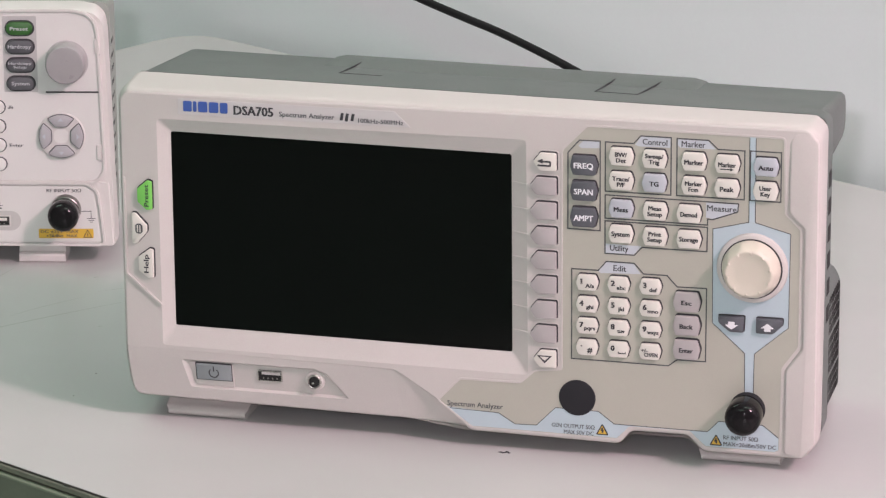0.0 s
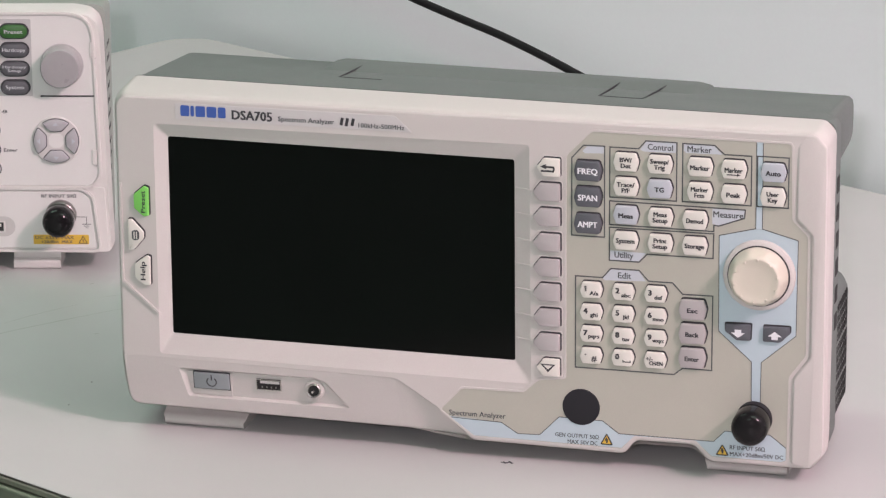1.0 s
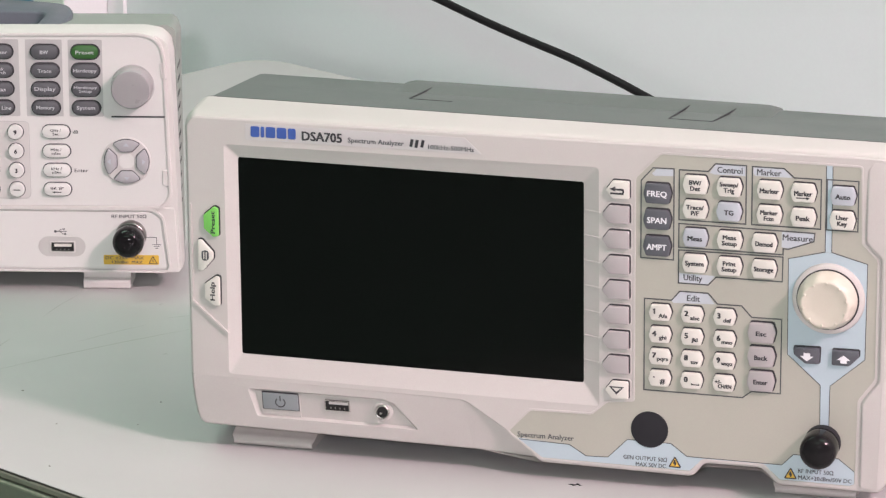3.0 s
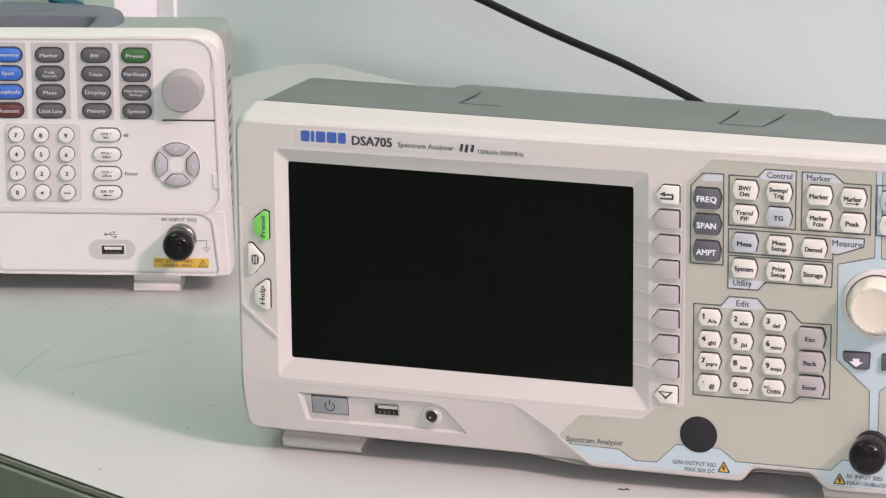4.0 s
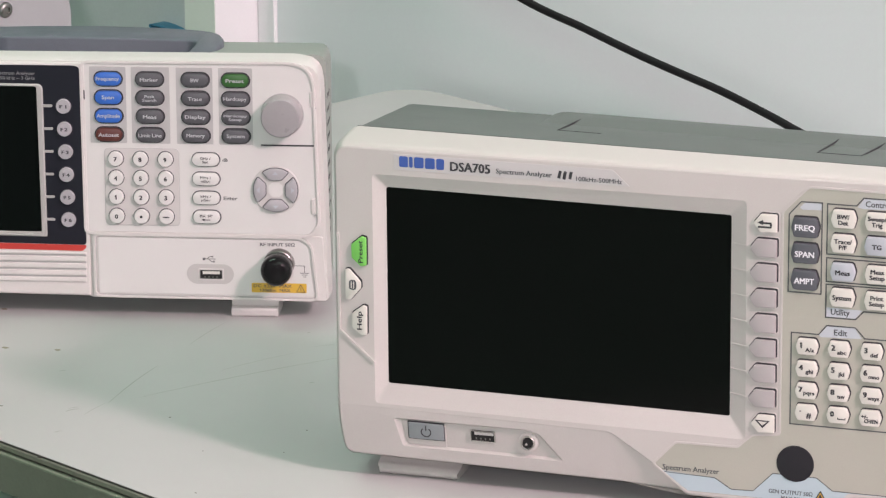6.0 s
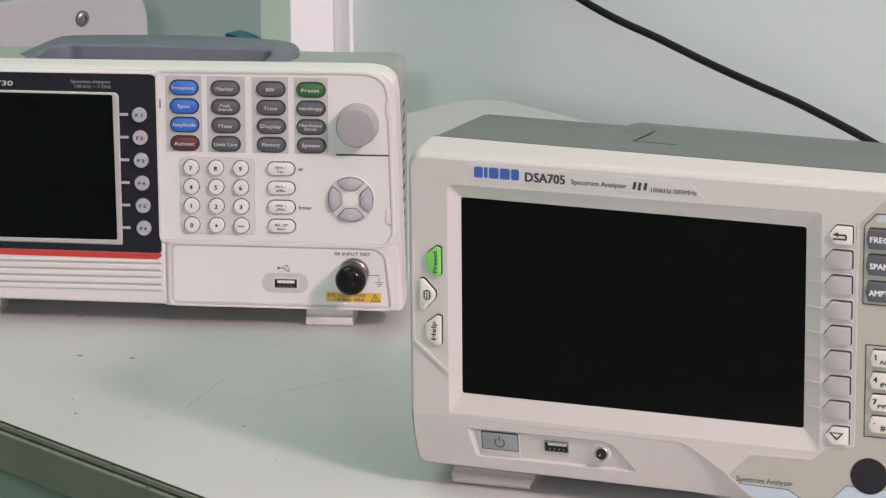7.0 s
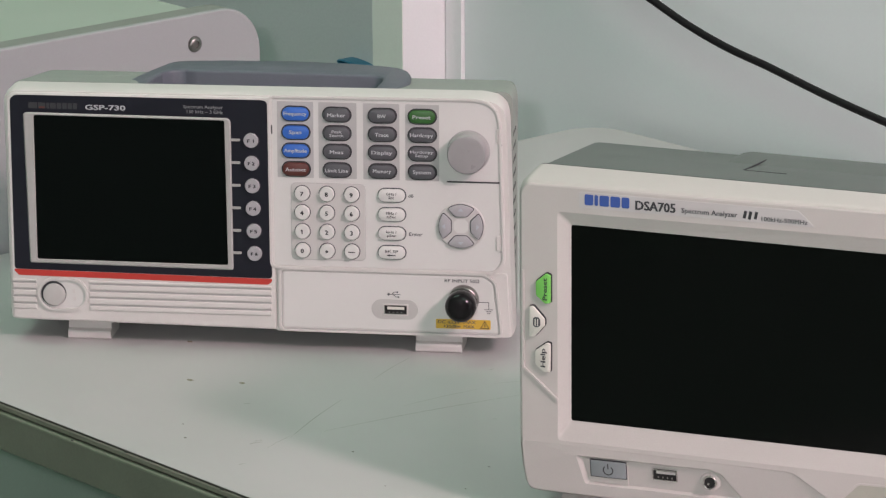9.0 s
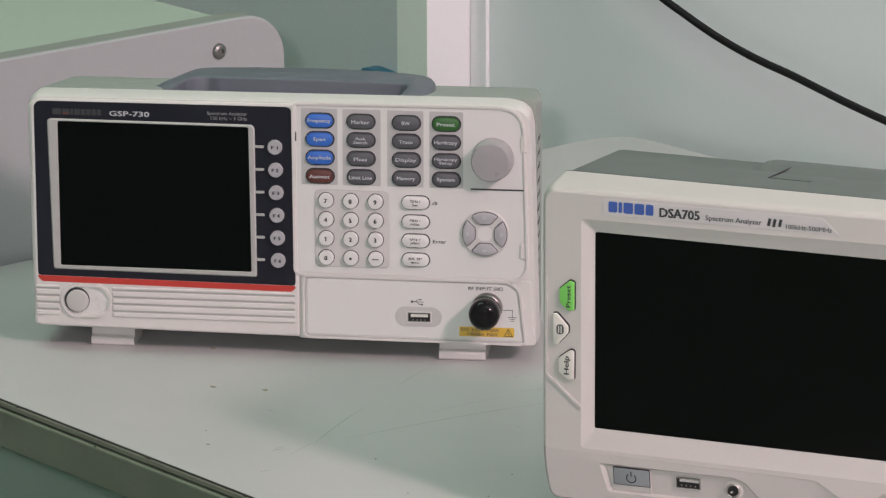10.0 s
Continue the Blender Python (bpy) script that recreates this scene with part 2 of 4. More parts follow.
def stroke(bm, pts, width, back, front, closed=False, slope=None):
    """A narrow raised strip along a line of points (x, z)."""
    s = (lambda u, v: 0.0) if slope is None else slope
    n = len(pts)
    left, right = [], []
    for i in range(n):
        b = Vector(pts[i])
        e = (b - Vector(pts[i - 1])) if (closed or i) else None
        f = (Vector(pts[(i + 1) % n]) - b) if (closed or i < n - 1) else None
        e, f = e or f, f or e
        e, f = e.normalized(), f.normalized()
        ne, nf = Vector((-e.y, e.x)), Vector((-f.y, f.x))
        k = ne + nf
        k = k / max(0.5, k.dot(ne))
        left.append(b + k * width / 2)
        right.append(b - k * width / 2)
    rows = [[bm.verts.new((p.x, y + s(p.x, p.y), p.y)) for p in side] for side, y in ((left, back), (left, front), (right, front), (right, back))]
    for i in range(n if closed else n - 1):
        j = (i + 1) % n
        for a, b in ((0, 1), (1, 2), (2, 3)):
            bm.faces.new((rows[a][i], rows[a][j], rows[b][j], rows[b][i]))
    if not closed:
        for i in (0, n - 1):
            bm.faces.new([r[i] for r in rows])
    return bm


def strokes(name, lines, width, mat, parent, back=0.1, front=-0.08, closed=False, label="", slope=None):
    bm = bmesh.new()
    for pts in lines:
        stroke(bm, pts, width, back, front, closed, slope)
    return finish(name, bm, mat, parent, label)


def turned(name, u, v, profile, mat, parent, n=40, label="", smooth=35):
    """A round part about the line (u, v) that points to the front; profile: (radius, y) from back to front."""
    bm = bmesh.new()
    loft(bm, [[(u + r * math.cos(2 * math.pi * k / n), y, v + r * math.sin(2 * math.pi * k / n)) for k in range(n)] for r, y in profile])
    return finish(name, bm, mat, parent, label, smooth=smooth)


def lettering(name, lines, u, v, height, y, mat, parent, width=None, bold=0.0, gap=1.25, turn=0.0, align="CENTER", slant=0.0):
    """Words from the built-in font, centred at (u, v); height of capitals and width in mm."""
    curve = bpy.data.curves.new(name, "FONT")
    curve.body = "\n".join(lines)
    curve.align_x, curve.resolution_u, curve.offset, curve.space_line, curve.shear = align, 2, 0.0, gap * 0.75, slant
    ob = bpy.data.objects.new(name, curve)
    me = bpy.data.meshes.new_from_object(ob)
    bpy.data.objects.remove(ob)
    me.name = name
    co = np.array([p.co[:] for p in me.vertices])
    lo, hi = co.min(0), co.max(0)
    sy = height / 0.70
    sx = width / (hi[0] - lo[0]) if width else sy
    mid = (lo + hi) / 2
    if align == "LEFT":
        mid[0] = lo[0]
    ca, sa = math.cos(radians(turn)), math.sin(radians(turn))
    for p in me.vertices:
        a, b = (p.co.x - mid[0]) * sx, (p.co.y - mid[1]) * sy
        p.co = Vector((u + ca * a - sa * b, y, v + sa * a + ca * b)) * MM
    # shifted impressions make the strokes heavier
    shift = height * (0.030 + 2.6 * bold) * MM
    co = [tuple(p.co) for p in me.vertices]
    faces = [tuple(p.vertices) for p in me.polygons]
    n, every, all_faces = len(co), [], []
    for q, (a, b) in enumerate(((-1, 0.45), (1, 0.45), (-1, -0.45), (1, -0.45))):
        step = Vector((ca * a - sa * b, 0, sa * a + ca * b)) * shift - Vector((0, 0.006 * q * MM, 0))
        every += [tuple(Vector(c) + step) for c in co]
        all_faces += [tuple(f + q * n for f in face) for face in faces]
    bpy.data.meshes.remove(me)
    me = bpy.data.meshes.new(name)
    me.from_pydata(every, [], all_faces)
    me.update()
    me.materials.append(mat)
    ob = new(name, me)
    ob.parent = parent
    return ob

# ---- the room; table axes: x along the wall, y towards it, z up from the table top ----
BACK = 1.951


def block(name, lo, hi, mat, parent=None, soft=0.0, label="", matrix=None):
    """A box in metres with softened edges."""
    bm = bmesh.new()
    bmesh.ops.create_cube(bm, size=1)
    for p in bm.verts:
        p.co = Vector([l + (c + 0.5) * (h - l) for l, h, c in zip(lo, hi, p.co)])
    if soft:
        bmesh.ops.bevel(bm, geom=bm.edges[:], offset=soft, segments=2, affect="EDGES", profile=0.5)
    ob = finish(name, bm, mat, parent, label, scale=1.0)
    if matrix is not None:
        ob.matrix_world = matrix
    return ob


FLOOR_Z = -TOP
for name, lo, hi, mat, words, kind in (
    ("floor", (-4.2, -3.2, FLOOR_Z - 0.05), (2.6, 2.2, FLOOR_Z), FLOOR, "dull green smooth floor", "floor"),
    ("ceiling", (-4.2, -3.2, 1.98), (2.6, 2.2, 2.05), CEILING, "plain pale ceiling", "ceiling"),
    ("wall_back", (-2.2115, 1.968, FLOOR_Z), (2.6, 2.1, 1.98), WALLPAINT, "pale blue-white painted wall behind the table", "wall"),
    ("wall_back_dimmed", (-4.2, 1.968, FLOOR_Z), (-2.267, 2.1, 1.98), DIMWALL, "shaded grey-green painted wall beside the white trim", "wall"),
    ("wall_west", (-4.3, -3.2, FLOOR_Z), (-4.2, 2.1, 1.98), DIMWALL, "plain grey-green wall closing the room", "wall"),
    ("wall_east", (2.6, -3.2, FLOOR_Z), (2.7, 2.1, 1.98), WALLPAINT, "plain pale wall closing the room", "wall"),
    ("wall_front", (-4.3, -3.3, FLOOR_Z), (2.7, -3.2, 1.98), WALLPAINT, "plain pale wall behind the camera", "wall"),
):
    tagged(block(name, lo, hi, mat, matrix=TABLE), words, kind, kind="structure")

# pier between the two wall tones: front tinted green for its light, white side, and a thin board on the wall beside it
trim = thing("trim", TABLE, "pier with a light-tinted greenish front, a white side and a thin wall board", "wall trim")
tagged(trim, kind="structure")
block("pier_front", (-2.266, 1.9250, FLOOR_Z), (-2.2320, 1.9256, 1.978), TRIMTINT, trim, 0.0, "white painted front, tinted green for the light on it")
block("pier_side", (-2.264, 1.9257, FLOOR_Z), (-2.232, 2.09, 1.978), TRIMWHITE, trim, 0.0006, "bright white painted side")
board = bmesh.new()
loft(board, [[(x, y, z) for x, y in ((-2.2318, 2.09), (-2.2318, 1.9672), (-2.2308, 1.9662), (-2.2146, 1.9670), (-2.2138, 1.9652), (-2.2124, 1.9652), (-2.2117, 1.9668), (-2.2117, 2.09))] for z in (FLOOR_Z, 1.978)])
finish("wall_board", board, TRIMWHITE, trim, "cream painted cover strip with a beaded edge", scale=1.0)

# ---- work table with a rounded far corner ----
table = thing("work_table", TABLE, "pale scratched laminate work table with a dark green edge strip", "table")


def table_outline(x0, x1, y0, y1, r):
    pts = [(x0, y0), (x1, y0), (x1, y1)]
    for k in range(13):
        a = math.pi / 2 + math.pi / 2 * k / 12
        pts.append((x0 + r + r * math.cos(a), y1 - r + r * math.sin(a)))
    return pts


def flat(name, outline, z0, z1, mat, parent, soft=0.0, label=""):
    """A level slab between the heights z0 and z1, in metres."""
    bm = bmesh.new()
    poly = ccw(outline)
    inner = shrink(poly, soft) if soft else poly
    rings = [[(x, y, z0) for x, y in poly], [(x, y, z1 - soft) for x, y in poly]]
    if soft:
        rings.append([(x, y, z1) for x, y in inner])
    loft(bm, rings)
    return finish(name, bm, mat, parent, label, scale=1.0)


flat("laminate", table_outline(-2.052, -0.25, 1.260, BACK, 0.03), -0.0018, 0.0, TABLETOP, table, 0.0006, "pale laminate sheet with faint stains")
flat("core", table_outline(-2.050, -0.252, 1.2625, BACK - 0.002, 0.03), -0.027, -0.0018, EDGING, table)
lip = bmesh.new()
loft(lip, [[(x, y, z) for y, z in ((1.2632, -0.0009), (1.2600, -0.0009), (1.2588, -0.0015), (1.2589, -0.0040), (1.2632, -0.0043))] for x in (-2.052, -0.25)])
finish("edge_lip", lip, EDGELIP, table, "worn brown lip of the edge strip", scale=1.0)
block("laminate_edge", (-2.052, 1.2595, -0.0009), (-0.25, 1.2601, -0.0001), EDGELINE, table, 0.0, "dark worn edge of the laminate")
# pale corner: wear, and the light on the strip's top bevel as colour
worn = bmesh.new()
loft(worn, [[(x, y, z) for y, z in ((1.2600, -0.0052), (1.2582, -0.0052), (1.2570, -0.0057), (1.2569, -0.0066), (1.2600, -0.0066))] for x in (-2.052, -0.25)])
finish("worn_lit_corner", worn, WORNLIT, table, "pale worn corner of the edge strip with its lit bevel painted in", scale=1.0)
strip = bmesh.new()
loft(strip, [[(x, y, z) for y, z in ((1.2640, -0.0054), (1.2585, -0.0056), (1.2572, -0.0064), (1.2576, -0.0268), (1.2590, -0.0282), (1.2640, -0.0282))] for x in (-2.052, -0.25)])
finish("edge_strip", strip, EDGING, table, "dark green plastic edge strip", scale=1.0)
for j in range(26):
    x = -1.93 + 0.062 * j + random.uniform(-0.025, 0.025)
    w, low = random.uniform(0.0008, 0.0030), j % 3 == 0
    z = -0.0054 if low else -0.0006
    bm = bmesh.new()
    y = 1.2577 if low else 1.2594
    loft(bm, [[(x + w * a, y, z + b * 0.0008) for a, b in ((-1, -0.6), (-0.3, -1.1), (0.6, -0.9), (1, -0.1), (0.4, 0.8), (-0.6, 0.7))], [(x + w * a * 0.7, y - 0.0004, z + b * 0.0005) for a, b in ((-1, -0.6), (-0.3, -1.1), (0.6, -0.9), (1, -0.1), (0.4, 0.8), (-0.6, 0.7))]])
    finish("edge_chip", bm, EDGELINE, table, "dark chip in the worn table edge", scale=1.0)
for x in (-1.55, -0.40):
    for y in (1.42, 1.84):
        block("leg", (x - 0.025, y - 0.025, FLOOR_Z), (x + 0.025, y + 0.025, -0.027), PANELEDGE, table, 0.003)
block("rail", (-1.53, 1.60, -0.06), (-0.42, 1.66, -0.027), PANELEDGE, table, 0.002)


def scuff(pts, width, name="scratch"):
    bm = bmesh.new()
    n = len(pts)
    rows = []
    for i, (x, y) in enumerate(pts):
        a, b = Vector(pts[max(0, i - 1)]), Vector(pts[min(n - 1, i + 1)])
        d = (b - a).normalized()
        w = width * (0.25 + 0.75 * math.sin(math.pi * (i + 0.5) / n)) / 2
        rows.append([bm.verts.new((x - d.y * w, y + d.x * w, 0.00008)), bm.verts.new((x + d.y * w, y - d.x * w, 0.00008))])
    for p, q in zip(rows, rows[1:]):
        bm.faces.new((p[0], p[1], q[1], q[0]))
    finish(name, bm, SCUFF, table, "fine dark scratch in the laminate" if name == "scratch" else "", scale=1.0)


def bent(a, b, sag=0.002, n=9):
    a, b = Vector(a), Vector(b)
    side = Vector((-(b - a).y, (b - a).x)).normalized()
    return [tuple(a.lerp(b, k / (n - 1)) + side * sag * math.sin(math.pi * k / (n - 1))) for k in range(n)]


for a, b, sag, w in (
    ((-1.6414, 1.3400), (-1.6742, 1.4024), 0.0012, 0.0006), ((-1.6352, 1.3180), (-1.6432, 1.3405), 0.0004, 0.00035),
    ((-1.6374, 1.3587), (-1.6142, 1.4827), 0.0022, 0.0006), ((-1.6425, 1.4213), (-1.6381, 1.4719), 0.0012, 0.0004), ((-1.6396, 1.4860), (-1.6310, 1.5050), 0.0004, 0.0003),
    ((-1.6918, 1.4412), (-1.7101, 1.4846), 0.0010, 0.00035), ((-1.6468, 1.3150), (-1.6452, 1.3228), 0.0006, 0.0009), ((-1.6490, 1.3190), (-1.6478, 1.3250), 0.0004, 0.0006),
    ((-1.6232, 1.2884), (-1.6224, 1.2930), 0.0003, 0.0007), ((-1.6612, 1.5021), (-1.6607, 1.5050), 0.0002, 0.0008), ((-1.5915, 1.4415), (-1.5902, 1.4443), 0.0002, 0.0007),
    ((-1.8230, 1.4088), (-1.8188, 1.4096), 0.0004, 0.0010), ((-1.7050, 1.3574), (-1.7033, 1.3608), 0.0003, 0.0007),
):
    scuff(bent(a, b, sag), w)


def crumb(x, y, size, mat, words):
    """A flat flake of dirt, uneven in outline."""
    bm = bmesh.new()
    ring = [(x + size * 0.62 * random.uniform(0.45, 1.15) * math.cos(a), y + size * 0.5 * random.uniform(0.4, 1.15) * math.sin(a)) for a in [2 * math.pi * k / 11 for k in range(11)]]
    loft(bm, [[(p, q, 0.0) for p, q in ring], [(x + (p - x) * 0.6, y + (q - y) * 0.6, 0.00025) for p, q in ring]])
    ob = finish("crumb", bm, mat, scale=1.0)
    ob.matrix_world = TABLE
    tagged(ob, words, "crumb", "crumbs on the table")


for x, y, size in ((-1.7605, 1.3628, 0.0046), (-1.7365, 1.3812, 0.0034), (-1.8209, 1.4092, 0.0036)):
    crumb(x, y, size, CRUMB, "pale brown flake of dirt on the laminate table")
for x, y, size in ((-1.6790, 1.2963, 0.0020), (-1.5994, 1.3483, 0.0016), (-1.5128, 1.3528, 0.0012), (-1.5313, 1.3857, 0.0013), (-1.4969, 1.2789, 0.0013), (-1.5444, 1.3244, 0.0010), (-1.6992, 1.3103, 0.0012)):
    crumb(x, y, size, DARKCRUMB, "tiny dark speck of dirt on the laminate table")

# curled black shred in front of the first instrument
bm = bmesh.new()
shred = [(-1.2868, 1.4372), (-1.2858, 1.4385), (-1.2846, 1.4380), (-1.2838, 1.4390), (-1.2842, 1.4404), (-1.2830, 1.4408), (-1.2822, 1.4398), (-1.2812, 1.4406)]
loft(bm, [[(x + w * math.cos(a) * 0.5, y + w * math.cos(a) * 0.7, 0.0004 + w * math.sin(a)) for a in [2 * math.pi * k / 8 for k in range(8)]] for (x, y), w in zip(shred, (0.0001, 0.00035, 0.0004, 0.0003, 0.0004, 0.0004, 0.0003, 0.0001))])
ob = finish("shred", bm, INK, scale=1.0, smooth=60)
ob.matrix_world = TABLE
tagged(ob, "small curled black shred lying on the laminate table", "shred")

# ---- the taller desk that abuts the table's end ----
desk = thing("side_desk", TABLE, "taller desk with a greyish white end panel and pale green top", "desk")
PANEL_X = -2.06


def panel_ring(x, d=0.0):
    top, end, r = 0.1290 - d, 1.6555 - d, 0.031
    pts = [(x, 0.55, -0.06), (x, end, -0.06)]
    for k in range(10):
        a = math.pi / 2 * k / 9
        pts.append((x, end - r + r * math.cos(a), top - r + r * math.sin(a)))
    return pts + [(x, 0.55, top)]


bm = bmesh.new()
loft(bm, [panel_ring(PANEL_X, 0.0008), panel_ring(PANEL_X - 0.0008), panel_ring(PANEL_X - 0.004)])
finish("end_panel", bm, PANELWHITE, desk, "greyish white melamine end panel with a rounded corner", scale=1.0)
bm = bmesh.new()
loft(bm, [panel_ring(PANEL_X - 0.004), panel_ring(PANEL_X - 0.019)])
finish("edge_band", bm, PANELEDGE, desk, "dark grey edge band", scale=1.0)
block("desktop", (-3.3, 0.56, 0.108), (PANEL_X - 0.0192, 1.612, 0.1287), DESKTOP, desk, 0.001, "pale green laminate desktop")
# added panel supplies the green below the table edge; the actual surface is unknown
block("filler_panel", (PANEL_X - 0.022, 0.56, FLOOR_Z), (PANEL_X - 0.003, 1.64, -0.0602), FILLERGREEN, desk, 0.001, "dull green filler panel added below the end panel")
block("far_panel", (-3.3, 0.56, FLOOR_Z), (-3.28, 1.60, 0.1078), PANELWHITE, desk, 0.001)
bolt = bmesh.new()
loft(bolt, [[(PANEL_X + h, 1.601 + r * math.cos(2 * math.pi * k / 24), 0.1095 + r * math.sin(2 * math.pi * k / 24)) for k in range(24)] for r, h in ((0.0053, -0.001), (0.0053, 0.0008), (0.0045, 0.0020), (0.0030, 0.0026), (0.0022, 0.0026), (0.0020, 0.0014))])
finish("bolt", bolt, DARKSTEEL, desk, "round steel furniture bolt", scale=1.0, smooth=40)

# ---- cable that hangs along the wall ----
curve = bpy.data.curves.new("cable", "CURVE")
curve.dimensions, curve.bevel_depth, curve.bevel_resolution, curve.resolution_u = "3D", 0.0027, 4, 6
line = curve.splines.new("NURBS")
route = [(-2.19, 0.9), (-2.17, 0.45), (-2.12, 0.20), (-2.06, 0.121), (-2.014, 0.101), (-2.000, 0.0964), (-1.972, 0.0865), (-1.944, 0.0787), (-1.917, 0.0730), (-1.891, 0.0692), (-1.865, 0.0640), (-1.838, 0.0587), (-1.812, 0.0543), (-1.786, 0.0503), (-1.761, 0.0467), (-1.736, 0.0415), (-1.711, 0.0360), (-1.687, 0.0298), (-1.60, 0.010), (-1.52, -0.015), (-1.47, -0.08), (-1.46, -0.4), (-1.46, -0.74)]
line.points.add(len(route) - 1)
for p, (x, z) in zip(line.points, route):
    p.co = (x, 1.956, z, 1)
line.use_endpoint_u, line.order_u = True, 3
ob = bpy.data.objects.new("cable", curve)
me = bpy.data.meshes.new_from_object(ob)
bpy.data.objects.remove(ob)
me.materials.append(CABLE)
me.shade_smooth()
cable = new("cable", me)
cable.matrix_world = TABLE
tagged(cable, "black round power cable hanging along the pale wall", "cable")

# small blue clip on the wall behind the white instrument
hook = thing("wall_clip", TABLE, "small blue plastic clip on the shaded wall", "clip")
bm = bmesh.new()
band = lambda a, b, y: [(-2.3235 + a * math.cos(t) * 0.99 + b * math.sin(t) * 0.14, y, -0.0078 - a * math.cos(t) * 0.14 + b * math.sin(t)) for t in [2 * math.pi * k / 28 for k in range(28)]]
loft(bm, [band(0.0225, 0.0042, 1.9675), band(0.0225, 0.0042, 1.9560), band(0.0212, 0.0030, 1.9552), band(0.0198, 0.0022, 1.9560), band(0.0196, 0.0020, 1.9672)])
finish("clip_body", bm, BLUEPLASTIC, hook, scale=1.0, smooth=40)

# ---- first instrument: wide spectrum analyzer with a large display ----
RIG = Matrix.Translation((-0.1367, 1.9727, TOP + 0.0537)) @ pose(0, 0, 0, 0, 0, -13.57) @ pose(0, 0, 0, 0.44)
an = thing("spectrum_analyzer", RIG, "white spectrum analyzer with large dark display and many labelled keys", "spectrum analyzer")


def lean(u, v):
    """How far the lower fascia slopes back below its crease."""
    return max(0.0, -15.0 - v) * 0.19


# front face with the sloping display surround
face = rounded([(-26.4, -13.5), (-26.4, 119), (-22.5, 123.6), (325, 123.8), (330, 119), (331, -38), (325, -46.2), (275.2, -46), (267.5, -38), (238.5, -38), (232.7, -45.4), (155.5, -44.4), (138.2, -29.6), (122.5, -19.5), (116, -15.6)], 2.5)
opening_out = rounded([(-6.4, -10.6), (185.6, -12.4), (184.8, 110.2), (-6.6, 109.7)], 2.0)
opening_in = rounded([(0, 0), (176.6, -1.4), (176.4, 101.2), (0, 102.4)], 1.2)
bm = bmesh.new()
outer = shrink(face, 1.2)
holed(bm, outer, [opening_out])
funnel(bm, opening_out, opening_in, 0.0, 3.4, floor=False)
loft(bm, [[(u, 0.0, v) for u, v in outer], [(u, 0.35, v) for u, v in shrink(face, 0.4)], [(u, 1.2, v) for u, v in face], [(u, 9.0, v) for u, v in face]], False, False)
bmesh.ops.remove_doubles(bm, verts=bm.verts, dist=0.0005)
front = finish("front_bezel", bm, WHITE, an, "off-white moulded front bezel")
slab("display", rounded([(-1, -1), (177.6, -2.4), (177.4, 102.2), (-1, 103.4)], 1.0), 5.0, 3.3, GLASS, an, label="large dark glass display, switched off")

# lower fascia with the recess for power key, port and socket
low = rounded([(-26.35, -11.5), (117.5, -12.0), (125, -18.5), (140, -30.4), (155.3, -44.55), (122, -42.38), (-19.0, -40.38), (-22.0, -39.9), (-23.9, -38.0), (-25.0, -34.5), (-25.9, -25.5)], 2.0)
slot_out = rounded([(2.9, -17.7), (73.6, -17.8), (79.7, -19.8), (92, -34), (7.0, -33.5)], 1.5)
slot_in = rounded([(5.9, -19.0), (73.0, -19.1), (78.7, -21.0), (89.2, -32.9), (9.4, -32.4)], 1.3)
bm = bmesh.new()
low_in = shrink(low, 1.0)
holed(bm, low_in, [slot_out], 0.05, lean)
funnel(bm, slot_out, slot_in, 0.05, 1.7, lean)
loft(bm, [[(u, 0.05 + lean(u, v), v) for u, v in low_in], [(u, 1.1 + lean(u, v), v) for u, v in low], [(u, 9 + lean(u, v), v) for u, v in low]], False, False)
bmesh.ops.remove_doubles(bm, verts=bm.verts, dist=0.0005)
finish("lower_fascia", bm, WHITE, an, "off-white lower fascia that slopes back")

# shell round the bezel
ring0 = rounded([(-25.0, -34.5), (-25.9, -25.5), (-26.3, -13), (-26.4, 119), (-22.5, 123.6), (325, 123.8), (330, 119), (331, -38), (325, -46.2), (275.2, -46.1), (267.5, -39.5), (238.5, -39.5), (232.7, -45.5), (155.5, -44.6), (122, -42.4), (-19.0, -40.4), (-22.0, -39.9), (-23.9, -38.0)], 2.5)


def swell(poly, left, right, top, bottom):
    out = []
    for u, v in poly:
        u2 = -27.4 + (u + 27.4) * 1.0
        a = (u - 152) / 180
        b = (v - 40) / 85
        out.append((u2 + (right if a > 0 else left) * min(1, abs(a)) ** 6 * (1 if a > 0 else -1), v + (top if b > 0 else bottom) * min(1, abs(b)) ** 3 * (1 if b > 0 else -1)))
    return out


BACKRING = [(u - (1.6 * min(1.0, max(0.0, -v) / 35) if u > 300 else 0.0), v - (2.8 * min(1.0, max(0.0, (u - 70) / 260)) if v > 60 else 0.0)) for u, v in swell(ring0, 2.6, 0.9, 2.8, 0.4)]
bm = bmesh.new()
loft(bm, [[(u, y + (lean(u, v) if u < 150 and y < 12 else 0.0), v) for u, v in p] for y, p in ((0.9, ring0), (2.2, swell(ring0, 0.8, 0.9, 0.6, 0.0)), (5.5, swell(ring0, 1.8, 1.6, 1.0, 0.0)), (10.0, swell(ring0, 2.8, 1.7, 1.3, 0.2)), (28.0, BACKRING), (28.5, shrink(BACKRING, 1.0)))], False)
finish("shell", bm, WHITE, an, "off-white shell round the front", smooth=50)
strokes("seam", [[(u, v) for u, v in shrink(BACKRING, 0.5)]], 0.8, INK, an, 29.4, 28.4, closed=True)


# grey case behind, whose top falls a little towards its end
def drop(u):
    return 3.6 * min(1.0, max(0.0, (u + 20) / 350))


